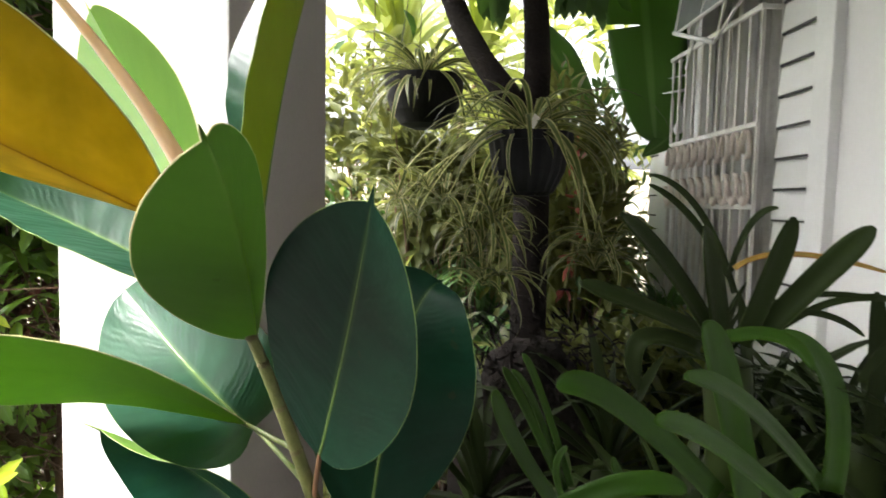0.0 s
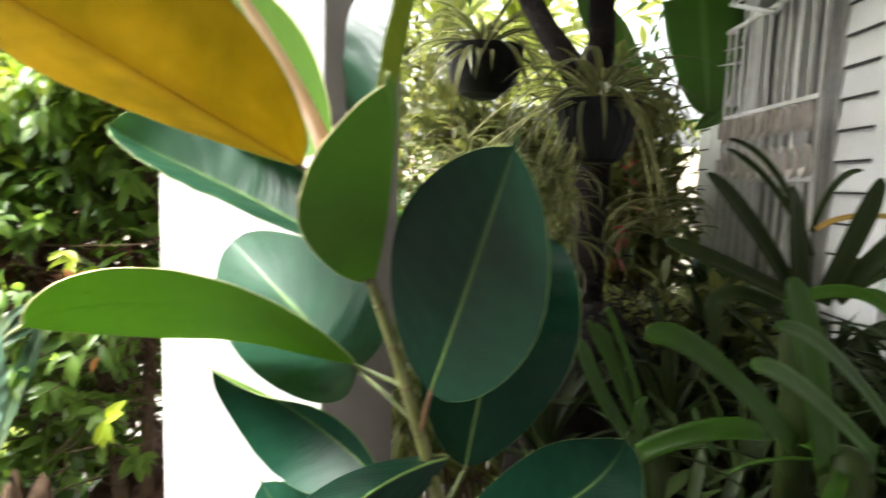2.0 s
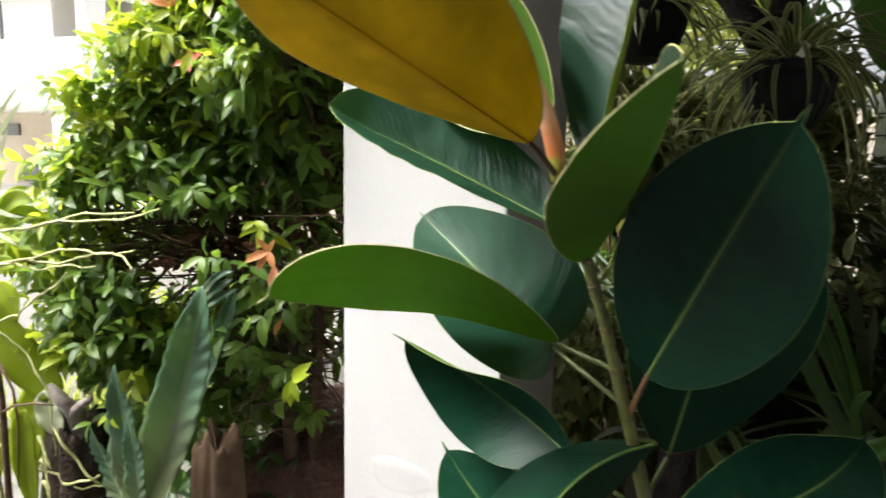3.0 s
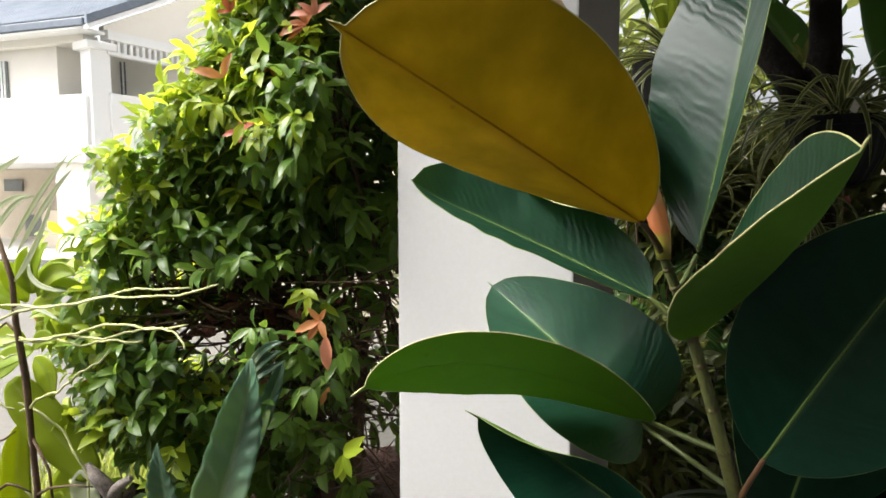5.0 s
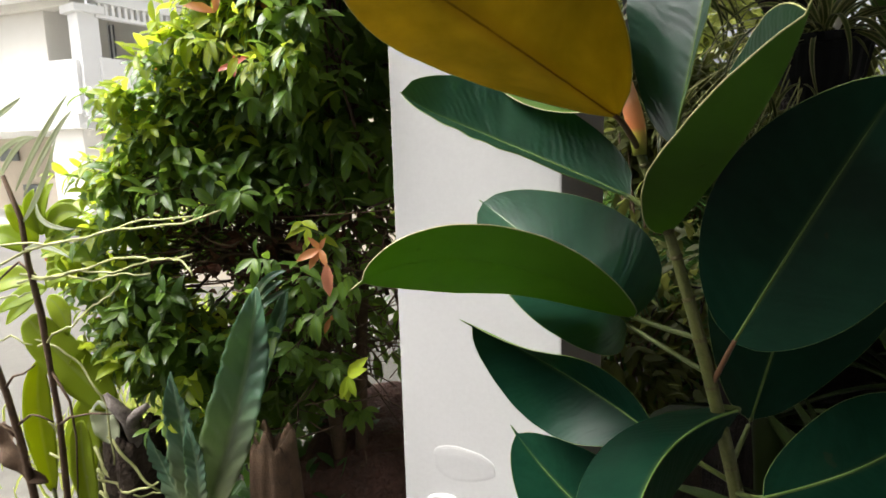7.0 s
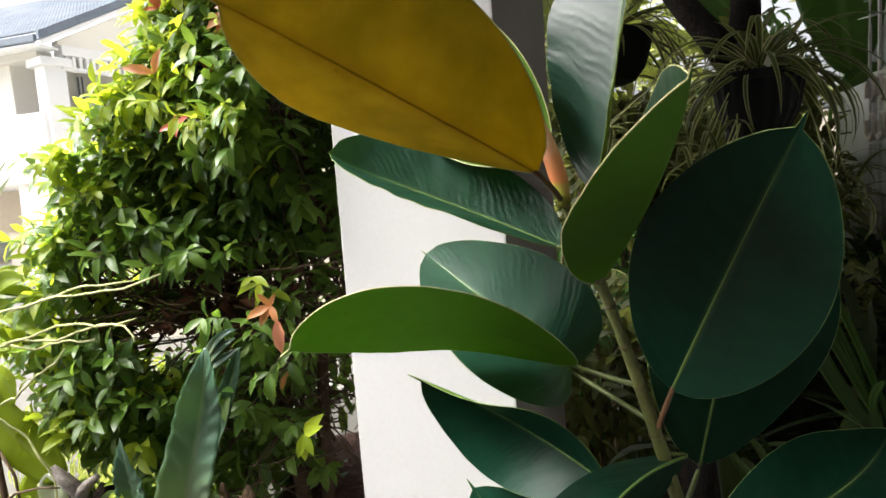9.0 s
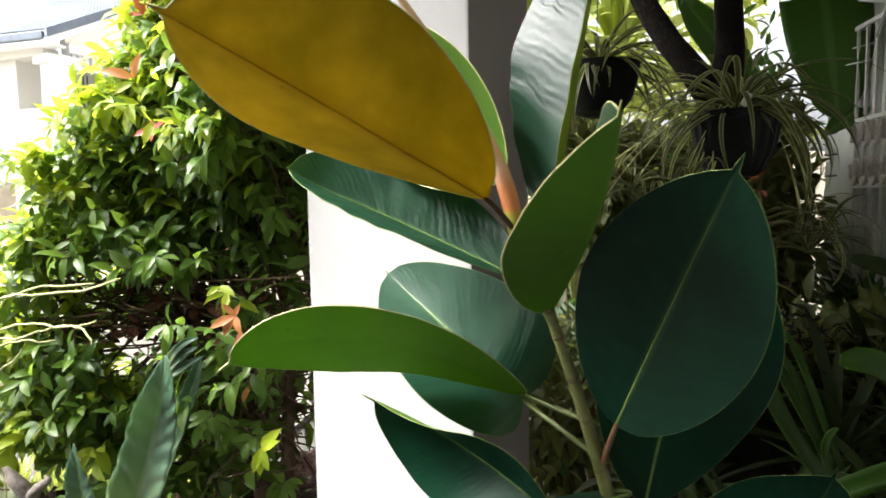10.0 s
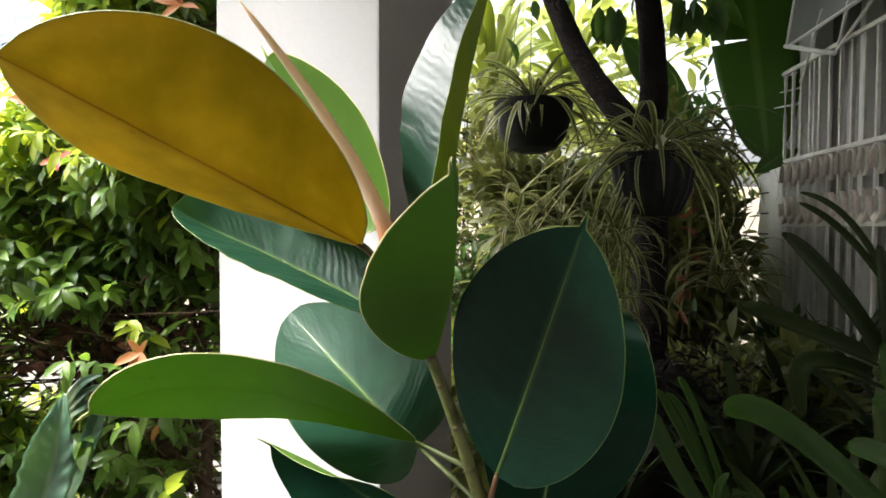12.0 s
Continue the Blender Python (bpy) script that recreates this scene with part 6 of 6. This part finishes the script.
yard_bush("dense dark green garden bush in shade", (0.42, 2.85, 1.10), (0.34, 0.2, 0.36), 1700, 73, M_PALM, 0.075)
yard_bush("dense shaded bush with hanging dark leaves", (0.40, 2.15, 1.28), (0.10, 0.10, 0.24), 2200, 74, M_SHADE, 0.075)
# two dense bushes added to stop low light from the far side
yard_bush("tall dense bush added to block light from behind", (0.62, 3.25, 0.95), (0.22, 0.14, 0.42), 3200, 75, M_PALM, 0.10)
yard_bush("tall dense bush added to block light from behind", (0.22, 3.35, 0.80), (0.20, 0.14, 0.36), 2200, 76, M_PALM, 0.09)
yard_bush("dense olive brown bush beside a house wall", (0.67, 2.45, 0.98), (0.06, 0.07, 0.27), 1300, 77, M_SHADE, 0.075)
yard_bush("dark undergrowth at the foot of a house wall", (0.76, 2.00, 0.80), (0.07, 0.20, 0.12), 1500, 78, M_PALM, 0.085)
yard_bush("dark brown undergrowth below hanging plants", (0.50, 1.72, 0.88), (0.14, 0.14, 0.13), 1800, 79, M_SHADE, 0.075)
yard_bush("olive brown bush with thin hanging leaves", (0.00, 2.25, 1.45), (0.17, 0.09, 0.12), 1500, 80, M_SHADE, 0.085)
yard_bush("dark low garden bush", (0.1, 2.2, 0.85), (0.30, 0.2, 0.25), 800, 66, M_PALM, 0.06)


def red_flower():
    """Red hanging bracts behind the tree."""
    h = empty("heliconia", "red hanging flower bracts among green leaves", "flower")
    r = np.random.default_rng(15)
    pts = arc((0.42, 1.95, 1.62), (0.40, 1.92, 1.15), (0.02, 0, 0), 14)
    tube("stem", np.concatenate([[(0.45, 2.0, 0.0), (0.45, 2.0, 1.3)], pts]), 0.004, M_STEM, h, "", 5)
    n = 26
    o = pts[r.integers(1, 14, n)]
    for q in o:
        leaf_cloud("bract", q[None], r.normal(0, 0.7, (1, 3)) + (0, -0.3, -0.4), r.normal(0, 1, (1, 3)), r.uniform(0.03, 0.06), 0.016, M_BRACT, h, "dark red bract")


red_flower()


def far_wall():
    w = box("wall_north", (7.0, 0.15, 1.75), (-1.0, 5.6, 0.875), M_FARWALL)
    tagged(w, "low beige garden wall", "wall", kind="structure")


far_wall()


# ---- the house across the street ----
def far_house():
    h = empty("house", "two storey cream house with blue grey tiled roof and balcony", "house")
    K = np.array([-10.66, 12.0])
    d = unit(np.array([2.93, -1.24]))
    n = np.array([-d[1], d[0]])

    dl = unit(np.array([1.0, -0.10]))
    nl = np.array([-dl[1], dl[0]])

    def block(name, s0, s1, depth0, depth1, z0, z1, mat, label="", bevel=0.02, parent=h, wing=False):
        e, m = (dl, nl) if wing else (d, n)
        c = K + e * (s0 + s1) / 2 + m * (depth0 + depth1) / 2
        return box(name, (s1 - s0, depth1 - depth0, z1 - z0), (c[0], c[1], (z0 + z1) / 2), mat, parent, label, bevel, Matrix.Rotation(math.atan2(e[1], e[0]), 4, "Z"))

    e2 = unit(np.array([0.32, 0.95]))
    K2 = np.array([-10.30, 12.0])

    def side(name, s0, s1, d0, d1, z0, z1, mat, label="", bevel=0.01):
        c = K2 + e2 * (s0 + s1) / 2 + np.array([-e2[1], e2[0]]) * (d0 + d1) / 2
        return box(name, (s1 - s0, d1 - d0, z1 - z0), (c[0], c[1], (z0 + z1) / 2), mat, h, label, bevel, Matrix.Rotation(math.atan2(e2[1], e2[0]), 4, "Z"))

    box("upper_wall", (9.0, 3.0, 2.9), (-9.6, 15.3, 3.65), M_CREAM, h, "cream upper storey wall")
    block("side_wall", -8.0, -0.95, -0.08, 6.0, 2.4, 4.80, M_CREAM, wing=True)
    side("balcony_floor", 0.0, 4.0, -0.05, 2.0, 2.05, 2.35, M_HOUSEWHITE, "white balcony slab")
    block("balcony_floor", -8.0, 0.0, -0.35, 3.4, 2.05, 2.35, M_HOUSEWHITE, "white balcony slab", wing=True)
    side("parapet", 0.0, 4.0, -0.05, 0.10, 2.35, 3.55, M_HOUSEWHITE, "white balcony parapet")
    block("parapet", -8.0, 0.1, -0.35, -0.20, 2.35, 3.50, M_HOUSEWHITE, "white balcony parapet", wing=True)
    for s in (0.08,):
        shaft = block("column", s - 0.22, s + 0.22, -0.22, 0.22, 2.3, 4.46, M_HOUSEWHITE, "white square column")
        block("capital", s - 0.32, s + 0.32, -0.32, 0.32, 4.45, 4.62, M_HOUSEWHITE, "moulded capital", parent=shaft)
    side("beam", 0.0, 4.0, -0.05, 0.25, 4.70, 4.90, M_HOUSEWHITE, "white beam")
    block("beam", -8.0, 0.0, -0.25, 0.15, 4.62, 4.80, M_CREAM, "white beam", wing=True)
    for i in range(24):
        side("baluster", 0.10 + i * 0.15, 0.17 + i * 0.15, 0.02, 0.10, 4.46, 4.70, M_HOUSEWHITE)
    side("fascia_rail", 0.0, 3.9, -0.02, 0.14, 4.39, 4.46, M_HOUSEWHITE)
    w = box("window", (0.40, 0.06, 0.80), (-11.50, 13.79, 4.22), M_GLASSDARK, h, "barred upper window", 0.01)
    for i in range(4):
        box("window_bar", (0.035, 0.03, 0.80), (-11.66 + i * 0.11, 13.74, 4.22), M_HOUSEWHITE, w, "", 0.004)
    w = box("window", (0.30, 0.06, 0.95), (-13.22, 12.14, 3.90), M_GLASSDARK, h, "barred upper window", 0.01)
    for i in range(3):
        box("window_bar", (0.04, 0.03, 0.95), (-13.31 + i * 0.09, 12.10, 3.90), M_HOUSEWHITE, w, "", 0.004)
    box("window", (0.62, 0.06, 0.34), (-16.2, 15.08, 1.58), M_GLASSDARK, h, "small dark garage vent", 0.01)
    box("window", (0.95, 0.06, 0.62), (-15.3, 15.0, 0.42), M_GLASSDARK, h, "dark garage opening", 0.01)
    # shade under the balcony put into a darker beige wall colour
    block("ground_wall", -8.0, 0.0, 2.6, 4.0, 0.0, 2.05, M_FARWALL, "ground floor wall in a darker beige for shade", wing=True)
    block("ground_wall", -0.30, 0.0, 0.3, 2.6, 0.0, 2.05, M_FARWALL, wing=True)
    block("ground_pier", -1.05, -0.1, -0.2, 0.4, 0.0, 2.05, M_CREAM, wing=True)
    block("gate_panel", -3.0, -0.9, 0.0, 0.08, 0.0, 0.95, M_FARWALL, "low gate panel")
    # gable wall over the side, and the verge that climbs along it
    inn = np.array([-e2[1], e2[0]])

    def slab(name, pts, d0, d1, mat, label=""):
        """A plate in the plane of the side wall, from pairs of reach and height."""
        v = [(*(K2 + e2 * q + inn * dd), zz) for dd in (d0, d1) for q, zz in pts]
        m = len(pts)
        f = [tuple(range(m)), tuple(range(2 * m - 1, m - 1, -1))] + [(i, i + m, (i + 1) % m + m, (i + 1) % m) for i in range(m)]
        return mesh_part(name, v, f, mat, h, label, smooth=False)

    slab("gable_wall", [(-0.05, 4.90), (4.6, 4.90), (4.6, 7.45), (-0.05, 4.98)], 0.0, 0.2, M_CREAM, "cream gable wall")
    slab("verge", [(-0.62, 4.86), (4.6, 7.62), (4.6, 7.82), (-0.62, 5.04)], -0.34, -0.26, M_ROOF, "dark grey sloping verge")
    slab("verge_soffit", [(-0.60, 4.76), (4.6, 7.51), (4.6, 7.61), (-0.60, 4.855)], -0.34, 0.0, M_HOUSEWHITE, "white verge board")
    # roof: rows of tiles, each row a step above the next, every tile with a rounded crest
    ra, rb = K + dl * -8.6 + nl * -0.55, K2 + e2 * -0.60 + inn * -0.30
    rise = np.array([e2[0], e2[1], 0.53]) * 4.6
    rows, cols = 26, 92
    v, f = [], []
    for i in range(rows):
        for k, off in ((i / rows, 0.035), ((i + 1) / rows, -0.015)):
            for j in range(cols + 1):
                for step, crest in ((0.0, 0.0), (0.5, 0.03)):
                    q = ra + (rb - ra) * min((j + step) / cols, 1.0)
                    v.append((q[0] + rise[0] * k, q[1] + rise[1] * k, 4.99 + rise[2] * k + off + crest))
    n2 = 2 * (cols + 1)
    for i in range(2 * rows - 1):
        for j in range(n2 - 1):
            f.append((i * n2 + j, i * n2 + j + 1, (i + 1) * n2 + j + 1, (i + 1) * n2 + j))
    mesh_part("roof", v, f, M_ROOF, h, "blue grey tiled roof", smooth=False)
    block("gutter", -8.6, 0.40, -0.63, -0.51, 4.84, 5.0, M_ROOF, "grey gutter", wing=True)
    block("soffit", -8.6, 0.36, -0.60, 0.0, 4.78, 4.835, M_HOUSEWHITE, "white soffit", wing=True)

far_house()
